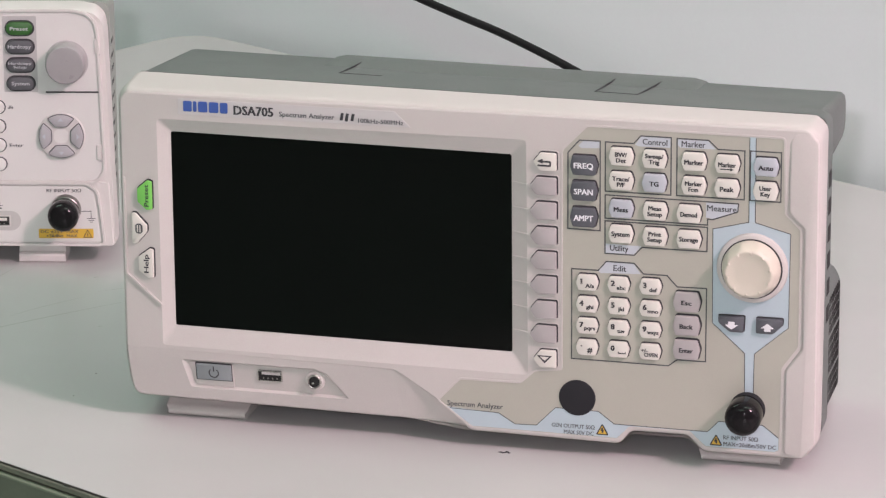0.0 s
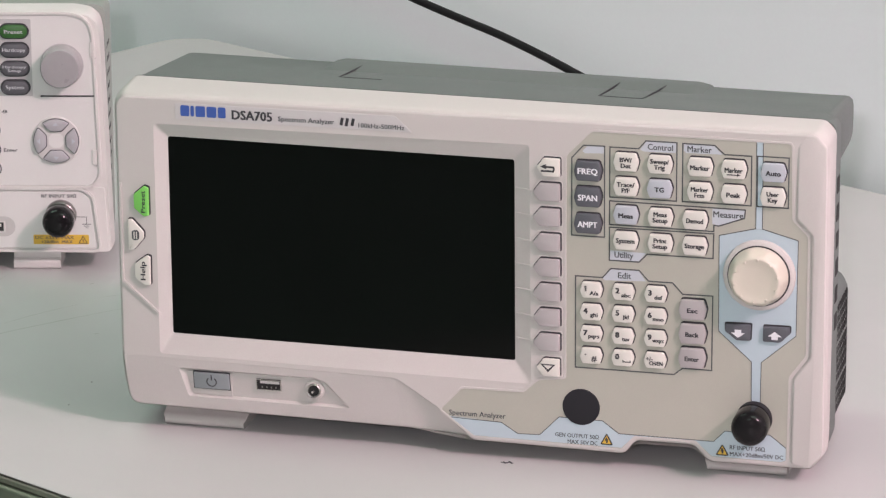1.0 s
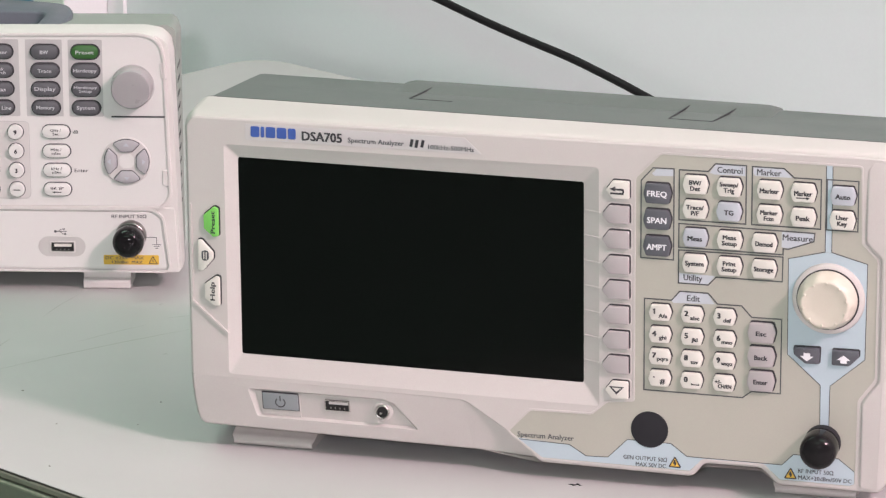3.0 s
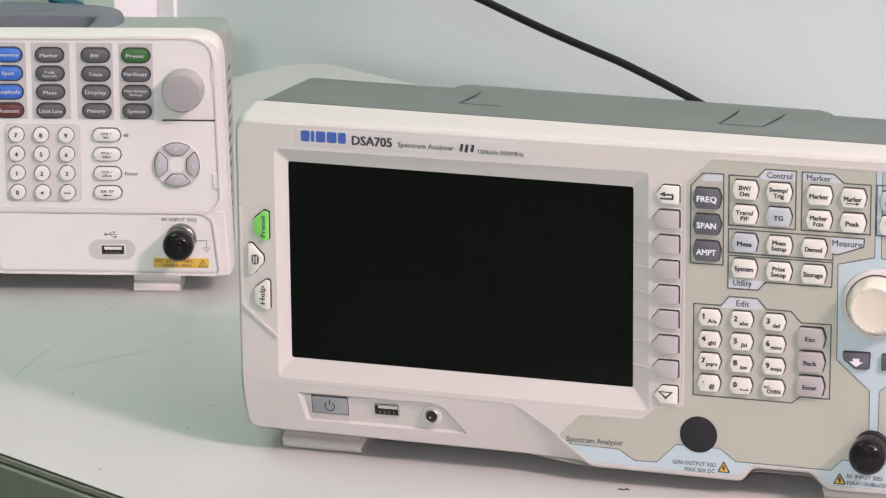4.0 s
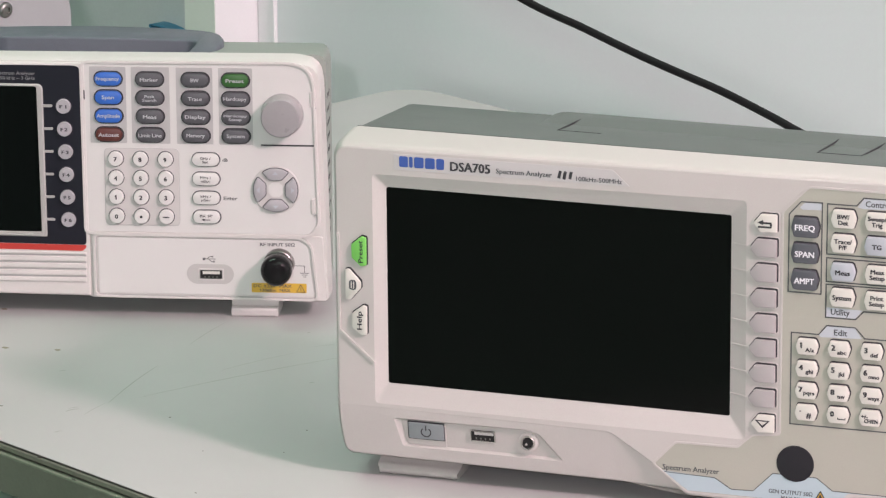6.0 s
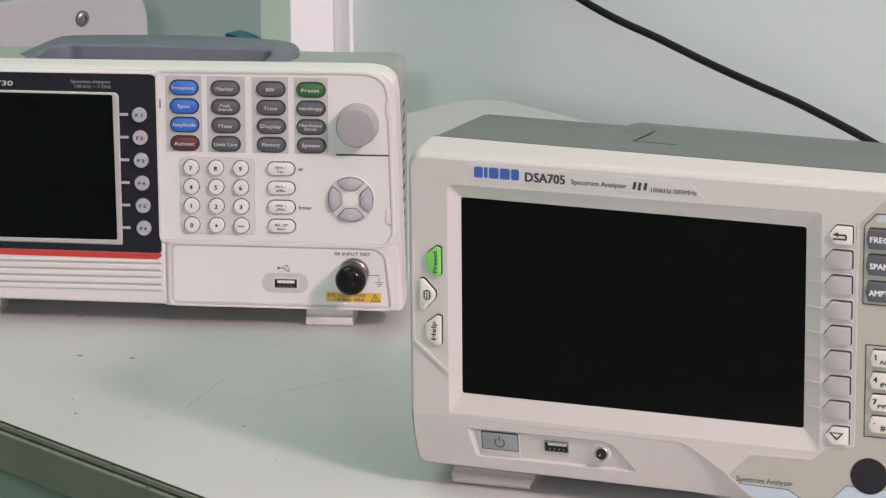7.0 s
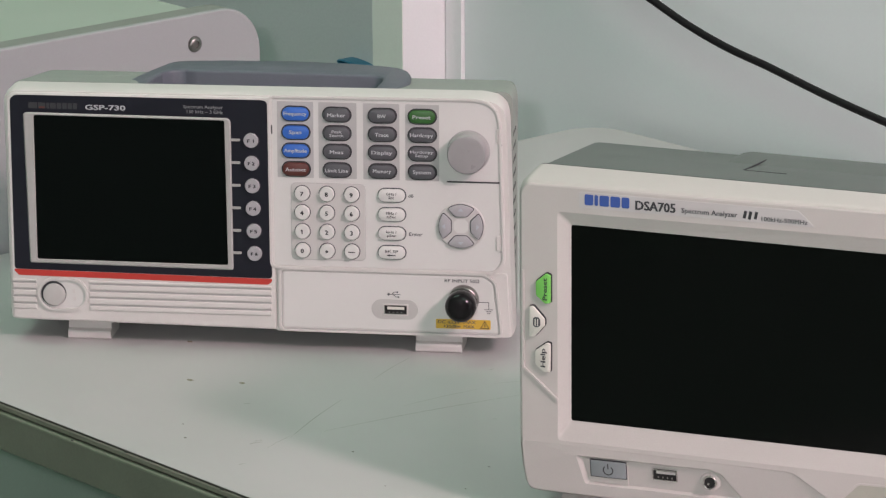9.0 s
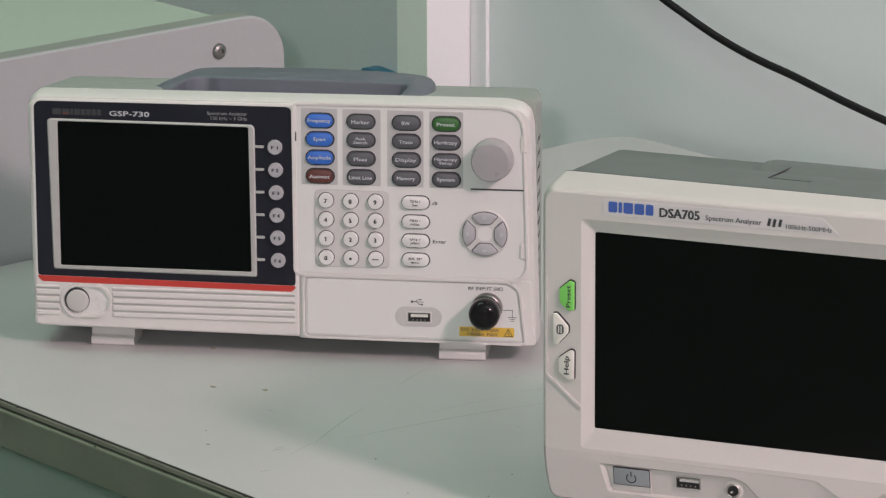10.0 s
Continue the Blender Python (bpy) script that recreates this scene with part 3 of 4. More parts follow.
def case_ring(y, u0, u1, v0, v1, r, tilt=0.0):
    return [(u, y, v - (tilt * drop(u) if v > 60 else 0.0)) for u, v in rect(u0, v0, u1, v1, r, 4)]


bm = bmesh.new()
loft(bm, [case_ring(28.2, -26.5, 330.4, -45, 125.6, 6, 0.72), case_ring(48, -26.3, 330.0, -45, 123.7, 6, 0.9), case_ring(56, -26.1, 326.0, -45, 122.9, 6, 1), case_ring(72, -25.8, 320.5, -45, 121.4, 6, 1), case_ring(109, -25.0, 319.0, -44, 117.8, 6, 1), case_ring(112, -23, 317, -42, 115.5, 6, 1)])
finish("rear_case", bm, BODYGREY, an, "grey-green rear case", smooth=40)
bm = bmesh.new()
loft(bm, [[(u, y, v) for u, v in rounded([(255, 74 + d), (317.5, 74 + d), (326.8 - d * 0.3, 93 + d), (326.8 - d * 0.4, top), (255, top)], 4)] for y, top, d in ((34, 121.8, 5), (60, 119.1, 1), (109, 114.4, 0), (113, 112.4, 1))])
finish("corner_bumper", bm, BODYGREY, an, smooth=40)
bm = bmesh.new()
loft(bm, [[(u, y, v) for u, v in rounded([(296, -44), (s + 319.6, -45), (s + 321.8, -42), (s + 321.8, 15), (s + 317.8, 22.5), (296, 25)], 3)] for y, s in ((44, 4.0), (60, 5.0), (108, 4.6), (112, 2.0))])
block_ob = finish("side_block", bm, BODYGREY, an, smooth=40)
for col in range(13):
    for row in range(11):
        u, y, v = 326.75, 47.5 + col * 4.6, 13.0 - row * 4.9 - (1.4 if row > 3 else 0) - (1.4 if row > 7 else 0)
        bm = bmesh.new()
        loft(bm, [[(uu, y + dy, v + dz + dy * 0.5) for dy, dz in ((-1.05, -1.7), (1.05, -1.7), (1.05, 1.7), (-1.05, 1.7))] for uu in (u - 1.5, u + 0.12)])
        finish("vent_slot", bm, HOLE, block_ob)
for row in range(6):
    bm = bmesh.new()
    loft(bm, [[(uu, 40 + dy, 88 - row * 14 + dz) for dy, dz in ((-4, -4), (4, -4), (4, 4), (-4, 4))] for uu in (328.0, 330.4)])
    finish("side_slot", bm, HOLE, an)

# folded carrying handle let into the top of the case
def top_v(y):
    return 125.6 - (y - 28) * 0.0965


bar = bmesh.new()
prof = rounded([(56, 0), (62, 2.2), (248, 2.2), (255, 0), (255, -6), (56, -6)], 2)
loft(bar, [[(u, y, top_v(y) - drop(u) + v * k) for u, v in prof] for y, k in ((84, 0.03), (98, 0.7), (108, 1.0), (113.5, 0.7))])
carry = finish("handle", bar, BODYGREY, an, "grey folding handle let into the top", smooth=40)


def level_strip(bm, pts, width):
    pts = [Vector(p) for p in pts]
    for a, b in zip(pts, pts[1:]):
        d = (b - a).normalized()
        n = Vector((-d.y, d.x)) * width / 2
        lift = lambda p: (p.x, p.y, top_v(p.y) - drop(p.x) + 0.22 + (max(0.0, p.y - 84) * 0.062))
        loft(bm, [[(q[0], q[1], q[2] + dz) for q in (lift(a + n), lift(a - n), lift(b - n), lift(b + n))] for dz in (-0.6, 0.0)])


bm = bmesh.new()
level_strip(bm, [(76.5, 110), (71.5, 65), (94, 65)], 0.8)
finish("hinge_gap", bm, INK, carry)
bm = bmesh.new()
level_strip(bm, [(211.0, 110), (206.5, 61), (228.5, 61), (235.5, 110)], 0.8)
finish("hinge_gap", bm, INK, carry)

# feet
def flip_foot(u0, u1, s=0.0):
    bm = bmesh.new()
    prof = [(44, -43.5), (16, -43.5), (14.6, -47.0), (11.0, -47.9), (9.0, -48.7), (8.1, -50.2), (8.1, -51.8), (8.9, -53.2), (10.6, -53.8), (40, -53.9), (44, -52.5)]
    loft(bm, [[(u + (2.0 if v < -50 and k in (0, 3) else 0) * (1 if k == 0 else -1) * 0.6, y + s, v) for y, v in prof] for k, u in enumerate((u0, u0 + 1.2, u1 - 1.2, u1))])
    return finish("foot", bm, WHITE, an, "off-white folding foot", smooth=60)


flip_foot(-10.5, 33.5, 6.0)
flip_foot(271.5, 314)
for u in (0, 268):
    slab("rear_foot", rect(u, -53.8, u + 26, -43.5, 1.0), 104, 88, BODYGREY, an)

# raised wing along the end of the bezel
wing = ccw(rounded([(316.0, 117.5), (316.0, 81.2), (323.8, 73.6), (323.8, 11.8), (315.6, 0.4), (315.4, -43.5), (325.6, -45.6), (331.4, -38), (330.6, 117.6), (326, 123.0), (319, 122.6)], 1.5))
rings = [[(u, 2.4, v) for u, v in wing]]
for k in range(7):
    a = math.pi / 2 * k / 6
    inner = shrink(wing, 1.9 * (1 - math.cos(a)))
    rings.append([(p[0] if p[0] < 326 else 0.25 * p[0] + 0.75 * o[0], 0.9 - 2.4 * math.sin(a) + 1.5 * math.sin(a) * min(1.0, max(0.0, (p[1] - 98) / 24)), p[1] if p[1] > -41 else 0.4 * p[1] + 0.6 * o[1]) for o, p in zip(wing, inner)])
bm = bmesh.new()
loft(bm, rings)
finish("side_wing", bm, WHITE, an, "off-white raised wing at the end of the bezel", smooth=50)

# left-hand side keys with a ridge round them
strokes("ridge", [[(-24.6, 78), (-24.6, 27), (-6.2, 11)]], 1.1, WHITE, an, 0.5, -1.0)


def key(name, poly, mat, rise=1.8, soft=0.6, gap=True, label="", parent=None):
    # raised dark slab paints in the gap's shade, shifted up and right
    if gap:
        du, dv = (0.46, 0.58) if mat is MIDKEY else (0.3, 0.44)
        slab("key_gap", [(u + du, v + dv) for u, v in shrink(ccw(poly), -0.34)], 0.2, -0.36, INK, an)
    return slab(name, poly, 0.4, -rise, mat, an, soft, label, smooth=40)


k = key("preset_key", rounded([(-17.6, 72.6), (-12.2, 77.2), (-9.8, 76.4), (-9.8, 62.0), (-12.6, 61.4), (-17.5, 65.6)], 0.7), GREENKEY, label="bright green key lettered sideways")
lettering("legend", ["Preset"], -12.6, 69.2, 2.3, -1.86, INK, k, width=11.4, turn=90, bold=0.005)
k = key("print_key", rounded([(-21, 59.4), (-18.9, 59.6), (-12.9, 53.2), (-12.9, 49.8), (-18.2, 43.6), (-21, 43.4)], 0.7), KEYWHITE, label="off-white key with a printer mark")
slab("printer_mark", rounded([(-18.9, 49.6), (-17.6, 48.8), (-15.9, 49.0), (-15.0, 50.0), (-15.0, 53.0), (-15.9, 54.2), (-17.6, 54.2), (-18.9, 53.4)], 0.5), -1.7, -1.87, LINE, k)
for u in (-17.7, -16.4):
    slab("printer_mark_line", rect(u - 0.28, 49.6, u + 0.28, 53.3), -1.7, -1.90, KEYWHITE, k)
k = key("help_key", rounded([(-17.9, 36.4), (-11.8, 41), (-9.8, 40.4), (-9.9, 25.6), (-12.8, 25.2), (-17.8, 29.0)], 0.7), KEYWHITE, label="off-white key lettered sideways")
lettering("legend", ["Help"], -13.2, 33.0, 2.5, -1.86, INK, k, width=9.6, turn=90, bold=0.008)

# title plate
slab("title_plate", rounded([(5.0, 112.6), (126.2, 112.9), (117.6, 120.8), (5.0, 121.0)], 0.8), 0.2, -0.2, PLATE, an, 0.1, "narrow pale title plate")
for a, b in ((7.9, 12.4), (13.1, 14.9), (15.7, 20.6), (21.4, 26.4), (27.2, 31.2)):
    slab("maker_mark", rect(a, 114.5, b, 120.0, 0.9), -0.2, -0.4, BLUEINK, an)
lettering("model_lettering", ["DSA705"], 44.7, 116.6, 4.6, -0.34, INK, an, width=20.4, bold=0.008)
lettering("title_lettering", ["Spectrum Analyzer"], 72.4, 115.6, 2.5, -0.34, LINE, an, width=28.6)
strokes("standard_mark", [[(91.0, 118.4), (90.2, 114.6)], [(93.6, 118.3), (92.8, 114.2)], [(96.6, 118.3), (95.8, 114.6)]], 1.5, INK, an, -0.2, -0.36)
lettering("range_lettering", ["100kHz-500MHz"], 110.7, 115.1, 2.3, -0.34, LINE, an, width=23.2)

# control panel film
film = rounded([(203.4, -8.4), (203.4, 106.0), (215.9, 118.9), (313.4, 118.4), (314.4, 80.4), (322.2, 72.8), (322.2, 12.4), (314.0, 1.0), (313.6, -42.4), (311, -43.6), (276.3, -43.2), (268.6, -35.4), (237.6, -35.4), (231.6, -42.6), (156.6, -41.8), (139.6, -29.0), (150.6, -17.3), (182, -17.0), (189.4, -10.0)], 1.4)
slab("control_film", film, 0.2, -0.12, BEIGE, an, label="beige printed control panel film")
strokes("film_rim", [shrink(ccw(film), -0.5)], 1.0, WHITE, an, 0.3, -0.42, closed=True)
for poly in (
    [(143.6, -32.3), (170.4, -33.6), (178.9, -38.9), (190, -38.6), (199.8, -28.5), (221.8, -28.8), (229.9, -34.9), (277.4, -35.2), (283, -29.3), (305.3, -29.7), (313.2, -35.8), (313.2, -42.2), (311, -43.2), (276.5, -42.8), (268.8, -35.9), (237.4, -35.9), (231.4, -42.2), (156.7, -41.6), (144.4, -32.3)],
    [(278.9, 70.4), (296.7, 74.9), (299.9, 74.9), (317.5, 70.2), (317.2, 22.1), (300.4, 7.4), (300.2, -15), (295.8, -15), (295.6, 7.4), (279.2, 22.1)],
    [(296.6, 118.4), (299.7, 118.4), (299.9, 75.0), (296.7, 75.0)],
):
    slab("blue_area", poly, 0.0, -0.2, PALEBLUE, an, label="pale blue printed area")
for outline in ([(143.4, -32.8), (170.4, -33.6), (178.9, -38.9), (190, -38.6), (199.8, -28.5), (221.8, -28.8), (229.9, -34.9), (277.4, -35.2), (283, -29.3), (305.3, -29.7), (313.2, -35.8)], [(296.7, 75.2), (278.9, 70.6), (279.2, 22.1), (295.6, 7.4), (295.8, -15)], [(299.9, 75.2), (317.5, 70.4), (317.2, 22.1), (300.4, 7.4), (300.2, -15)], [(296.6, 118), (296.7, 75)], [(299.7, 118), (299.9, 75)]):
    strokes("blue_outline", [outline], 0.35, LINE, an, 0.0, -0.27)
GROUPS = [
    [(206, 66), (206, 105.2), (211.8, 111.8), (222.2, 111.9), (222.3, 65.9)],
    [(224.8, 86.5), (224.8, 111.7), (239, 111.7), (242.5, 115.8), (257.7, 115.8), (257.7, 86.5)],
    [(260.6, 86.5), (260.6, 115.6), (276.2, 115.6), (281, 111.3), (294.2, 111.3), (294.2, 86.5)],
    [(297.1, 86.4), (297.1, 111.5), (312.3, 111.5), (312.3, 86.4)],
    [(224.8, 72.6), (224.8, 84.6), (291.5, 84.2), (291.1, 80), (278.6, 75.3), (276.2, 75.5), (276.2, 72.4)],
    [(224.8, 54.4), (224.8, 71.2), (276.2, 71.2), (276, 58.7), (243.5, 58.7), (239.6, 54.4)],
    [(208, -1.8), (208, 45.3), (221.5, 45.3), (225.5, 50.2), (239.6, 50.2), (244.3, 45), (256.2, 45), (261.3, 39.5), (276.1, 39.6), (276, 1.5), (261.6, 1.5), (257.3, -2)],
]
for outline in GROUPS:
    strokes("group_outline", [outline], 0.62, LINE, an, 0.0, -0.24, closed=True, label="dark printed frame round a key group")
for poly, words, u, v, w in (
    ([(211.2, 108.9), (213.6, 111.4), (221.8, 111.5), (221.8, 108.2), (212.6, 107.8)], "", 0, 0, 0),
    ([(239.6, 111.1), (242.7, 115.4), (257.3, 115.4), (257.2, 110.6), (242, 110.4)], "Control", 249.6, 113.0, 12.3),
    ([(261.1, 115.2), (276, 115.2), (280, 111.2), (262.2, 111.0), (261.1, 112)], "Marker", 268.8, 113.1, 11.8),
    ([(275.4, 83.8), (291.1, 83.8), (290.8, 80.3), (278.7, 75.7), (275.4, 76.2)], "Measure", 283.2, 81.2, 14.6),
    ([(225.2, 59.5), (243.0, 59.2), (239.4, 54.8), (225.2, 54.8)], "Utility", 232.0, 57.0, 9.2),
    ([(221.6, 44.9), (225.7, 49.8), (239.4, 49.8), (243.0, 44.8), (222.6, 44.0)], "Edit", 232.4, 47.0, 6.4),
):
    tab_ob = slab("group_label", poly, 0.0, -0.2, LABEL, an)
    if words:
        lettering("legend", [words], u, v, 3.0, -0.26, LINE, tab_ob, width=w)


def barrel(u, v, hu, hv):
    return rounded([(u - hu, v - 0.4), (u - hu + 1.3, v + hv), (u + hu - 1.5, v + hv), (u + hu, v + 0.4), (u + hu - 1.3, v - hv), (u - hu + 1.5, v - hv)], 0.9)


def labelled_key(name, u, v, hu, hv, mat, words, ink, size, label, width=None, rise=2.0):
    k = key(name, barrel(u, v, hu, hv), mat, rise, label=label)
    lettering("legend", words, u, v - 0.25, size, -rise - 0.06, ink, k, width=width, bold=0.015 if ink is INK else 0.006)
    return k


for v, w, wd in ((99.2, "FREQ", 9.7), (86.1, "SPAN", 9.4), (72.6, "AMPT", 9.7)):
    labelled_key("band_key", 214.2, v, 7.0, 5.0, DARKKEY, [w], WHITEINK, 2.9, "dark grey key with white letters", wd)
for u, v, words, wd, mat in (
    (233.0, 104.9, ["BW/", "Det"], 5.8, KEYWHITE), (249.6, 104.7, ["Sweep/", "Trig"], 9.0, KEYWHITE), (233.0, 92.5, ["Trace/", "P/F"], 8.6, KEYWHITE), (249.6, 92.4, ["TG"], 4.4, LILACKEY),
    (269.3, 104.6, ["Marker"], 9.2, KEYWHITE), (285.8, 104.4, ["Marker"], 8.6, KEYWHITE), (269.3, 92.3, ["Marker", "Fctn"], 8.4, KEYWHITE), (285.8, 92.0, ["Peak"], 6.6, KEYWHITE),
    (305.0, 104.0, ["Auto"], 7.2, LILACKEY), (304.9, 91.8, ["User", "Key"], 5.8, KEYWHITE),
    (233.1, 78.2, ["Meas"], 7.0, LILACKEY), (250.1, 78.1, ["Meas", "Setup"], 7.2, KEYWHITE), (267.1, 77.8, ["Demod"], 8.2, KEYWHITE),
    (233.0, 65.2, ["System"], 9.0, KEYWHITE), (250.1, 64.9, ["Print", "Setup"], 7.2, KEYWHITE), (267.1, 64.7, ["Storage"], 9.4, KEYWHITE),
):
    lilac = mat is LILACKEY
    k = labelled_key("function_key", u, v, 6.4, 4.6, mat, words, INK, 2.35 if len(words) == 1 else 2.2, "pale lilac key with dark letters" if lilac else "off-white key with dark letters", wd)
    if (u, v) == (285.8, 104.4):
        strokes("arrow", [[(282.4, 101.9), (287.6, 101.9)]], 0.5, INK, k, -1.9, -2.08)
        slab("arrow", [(287.4, 101.1), (289.2, 101.9), (287.4, 102.7)], -1.9, -2.08, INK, k)
for row, rowv in enumerate((38.9, 27.5, 16.2, 5.0)):
    for col, colu in enumerate((216.1, 232.0, 248.1)):
        big, small = (("1", "A/a"), ("2", "abc"), ("3", "def"), ("4", "ghi"), ("5", "jkl"), ("6", "mno"), ("7", "pqrs"), ("8", "tuv"), ("9", "wxyz"), (".", "#"), ("0", ""), ("+/-", "CH/EN"))[row * 3 + col]
        k = key("number_key", barrel(colu, rowv, 5.75, 4.1), KEYWHITE, 2.0, label="off-white number key with dark letters")
        lettering("legend", [big], colu - 2.7, rowv + 0.8, 2.7 if big != "+/-" else 2.0, -2.06, INK, k, bold=0.020)
        if big == "1":
            strokes("legend", [[(colu - 2.75, rowv + 2.0), (colu - 3.35, rowv + 1.5)]], 0.5, INK, k, -1.9, -2.08)
        if big == "0":
            strokes("legend", [[(colu + 0.2, rowv - 0.9), (colu + 0.2, rowv - 1.7), (colu + 3.8, rowv - 1.7), (colu + 3.8, rowv - 0.9)]], 0.5, INK, k, -1.9, -2.08)
        else:
            lettering("legend", [small], colu + (1.5 if big not in ("+/-", ".") else (0.6 if big == "+/-" else 1.6)), rowv - 1.4, 2.0 if small != "#" else 2.8, -2.06, INK, k, width={"A/a": 4.2, "abc": 4.4, "def": 3.8, "ghi": 3.6, "jkl": 2.8, "mno": 5.2, "pqrs": 5.4, "tuv": 3.6, "wxyz": 5.6, "#": 2.4, "CH/EN": 6.6}[small], bold=0.016)
for v, w in ((32.2, "Esc"), (19.9, "Back"), (7.4, "Enter")):
    labelled_key("edit_key", 266.4, v, 7.0, 5.1, MIDKEY, [w], INK, 2.3, "grey key with dark letters", {"Esc": 5.0, "Back": 6.4, "Enter": 6.8}[w])
k = key("down_key", rounded([(282.2, 26.4), (295.2, 26.6), (294.9, 18.4), (288.1, 18.3), (282.4, 22.8)], 0.7), DARKKEY, label="dark grey key with a white arrow")
slab("arrow", [(289.0, 19.8), (292.4, 22.3), (290.6, 22.3), (290.6, 23.9), (287.4, 23.9), (287.4, 22.3), (285.6, 22.3)], -1.7, -1.9, WHITEINK, k)
k = key("up_key", rounded([(301.2, 26.4), (314.3, 26.5), (314.3, 23.4), (309.4, 18.5), (301.1, 18.6)], 0.7), DARKKEY, label="dark grey key with a white arrow")
slab("arrow", [(307.0, 24.1), (310.4, 21.6), (308.6, 21.6), (308.6, 20.0), (305.4, 20.0), (305.4, 21.6), (303.6, 21.6)], -1.7, -1.9, WHITEINK, k)

# soft keys beside the display, each in a shallow frame with a guide line
for i in range(9):
    v = (100.0, 87.3, 74.5, 61.6, 48.8, 36.0, 23.1, 10.3, -2.6)[i]
    tip = 186.7 if 0 < i < 8 else 188.6
    poly = rounded([(tip, v - 0.2), (tip + 3.6, v + 4.5), (200.3, v + 4.4), (200.4, v - 4.6), (tip + 3.4, v - 4.6)], 0.8)
    slab("key_frame", shrink(ccw(poly), -1.3), 0.2, -0.32, WHITE, an, 0.15)
    k = key("soft_key", poly, MIDKEY if 0 < i < 8 else KEYWHITE, 2.0, label="plain grey pointed soft key" if 0 < i < 8 else "off-white pointed key with a dark mark")
    if 0 < i < 8:
        bm = bmesh.new()
        loft(bm, [[(u, y, v + dv) for y, dv in ((yy, 0.45), (yy - 0.3, 0.3), (yy - 0.3, -0.3), (yy, -0.45))] for u, yy in ((177.2, 3.2), (185.0, 0.1), (188, 0.05))])
        finish("guide_line", bm, WHITE, an)
    elif i == 0:
        strokes("legend", [[(191.0, v - 1.9), (197.2, v - 1.9), (197.5, v - 0.8), (197.2, v + 0.2), (192.8, v + 0.2)]], 0.95, INK, k, -1.9, -2.08)
        slab("legend", [(190.6, v + 0.3), (193.6, v + 1.7), (193.6, v - 0.9)], -1.9, -2.09, INK, k)
    else:
        strokes("legend", [[(191.4, v + 1.6), (197.6, v + 1.5), (194.6, v - 1.6)]], 1.0, INK, k, -1.9, -2.08, closed=True)

# dial with its ring
turned("dial_ring", 298.9, 52.0, [(17.8, 0.2), (17.8, -1.0), (17.4, -1.9), (16.2, -2.6), (15.0, -2.6)], WHITE, an, 56, "pale raised ring round the dial")
turned("dial_gap", 298.9, 52.1, [(15.35, 0.2), (15.35, -2.66), (14.6, -2.68)], INK, an, 48)
bm = bmesh.new()
loft(bm, [[(298.7 + (r + lobe * math.cos(10 * a)) * math.cos(a), y, 52.0 + (r + lobe * math.cos(10 * a)) * math.sin(a)) for a in [2 * math.pi * q / 120 for q in range(120)]] for r, y, lobe in ((14.7, 0.2, 0), (14.7, -3.2, 0), (14.4, -4.4, 0.05), (13.9, -6.0, 0.22), (13.3, -8.2, 0.30), (12.7, -9.6, 0.26), (11.9, -10.7, 0.14), (11.3, -11.1, 0.05), (10.7, -11.1, 0), (9.6, -10.7, 0), (6.0, -10.45, 0), (0.4, -10.3, 0))])
dial = finish("dial", bm, IVORY, an, "ivory turning dial with a shallow dished face", smooth=35)
for j in range(10):
    a = 2 * math.pi * (j + 0.35) / 10
    bm = bmesh.new()
    bmesh.ops.create_uvsphere(bm, u_segments=8, v_segments=5, radius=0.8)
    bmesh.ops.translate(bm, verts=bm.verts, vec=(298.7 + 10.7 * math.cos(a), -10.75, 52.0 + 10.7 * math.sin(a)))
    finish("dial_dimple", bm, IVORY, dial, smooth=60)

# connectors and captions along the bottom
turned("output_cover", 211.0, -22.4, [(9.4, 0.0), (9.4, -0.35), (9.2, -0.6), (8.9, -0.65)], MATTBLACK, an, 48, "flat round black dust cover")
turned("input_collar", 297.5, -21.6, [(8.9, 0.2), (8.9, -3.0), (8.6, -3.6), (8.2, -3.8)], MATTBLACK, an, 40)
turned("input_cap", 297.2, -22.2, [(8.8, -2.4), (9.0, -3.0), (9.1, -8), (9.1, -11.7), (9.0, -13.1), (8.7, -14.5), (7.9, -15.8), (6.7, -17.0), (5.2, -17.9), (3.5, -18.5), (1.7, -18.8), (0.2, -18.86)], RUBBER, an, 48, "glossy black rubber connector cap", 40)
lettering("caption", ["Spectrum Analyzer"], 158.2, -30.7, 2.7, -0.2, LINE, an, width=28.8)
lettering("caption", ["GEN OUTPUT 50Ω"], 208.9, -37.6, 2.1, -0.26, LINE, an, width=22.0)
lettering("caption", ["MAX 50V DC"], 211.8, -40.9, 2.1, -0.26, LINE, an, width=15.2)
lettering("caption", ["RF INPUT 50Ω"], 294.2, -37.4, 2.1, -0.26, LINE, an, width=17.4)
lettering("caption", ["MAX+20dBm/50V DC"], 298.8, -40.9, 2.1, -0.26, LINE, an, width=26.4)
for u, v in ((223.9, -38.9), (281.8, -39.8)):
    s = slab("warning_sign", rounded([(u - 3.1, v - 2.1), (u + 3.1, v - 2.1), (u, v + 3.5)], 0.5), -0.1, -0.28, YELLOW, an, label="yellow warning triangle")
    strokes("sign_outline", [rounded([(u - 2.9, v - 2.0), (u + 2.9, v - 2.0), (u, v + 3.3)], 0.5)], 0.6, INK, s, -0.2, -0.36, closed=True)
    strokes("sign_mark", [[(u + 0.1, v + 1.6), (u - 0.4, v + 0.2), (u + 0.3, v + 0.2), (u, v - 1.2)]], 0.85, INK, s, -0.2, -0.36)

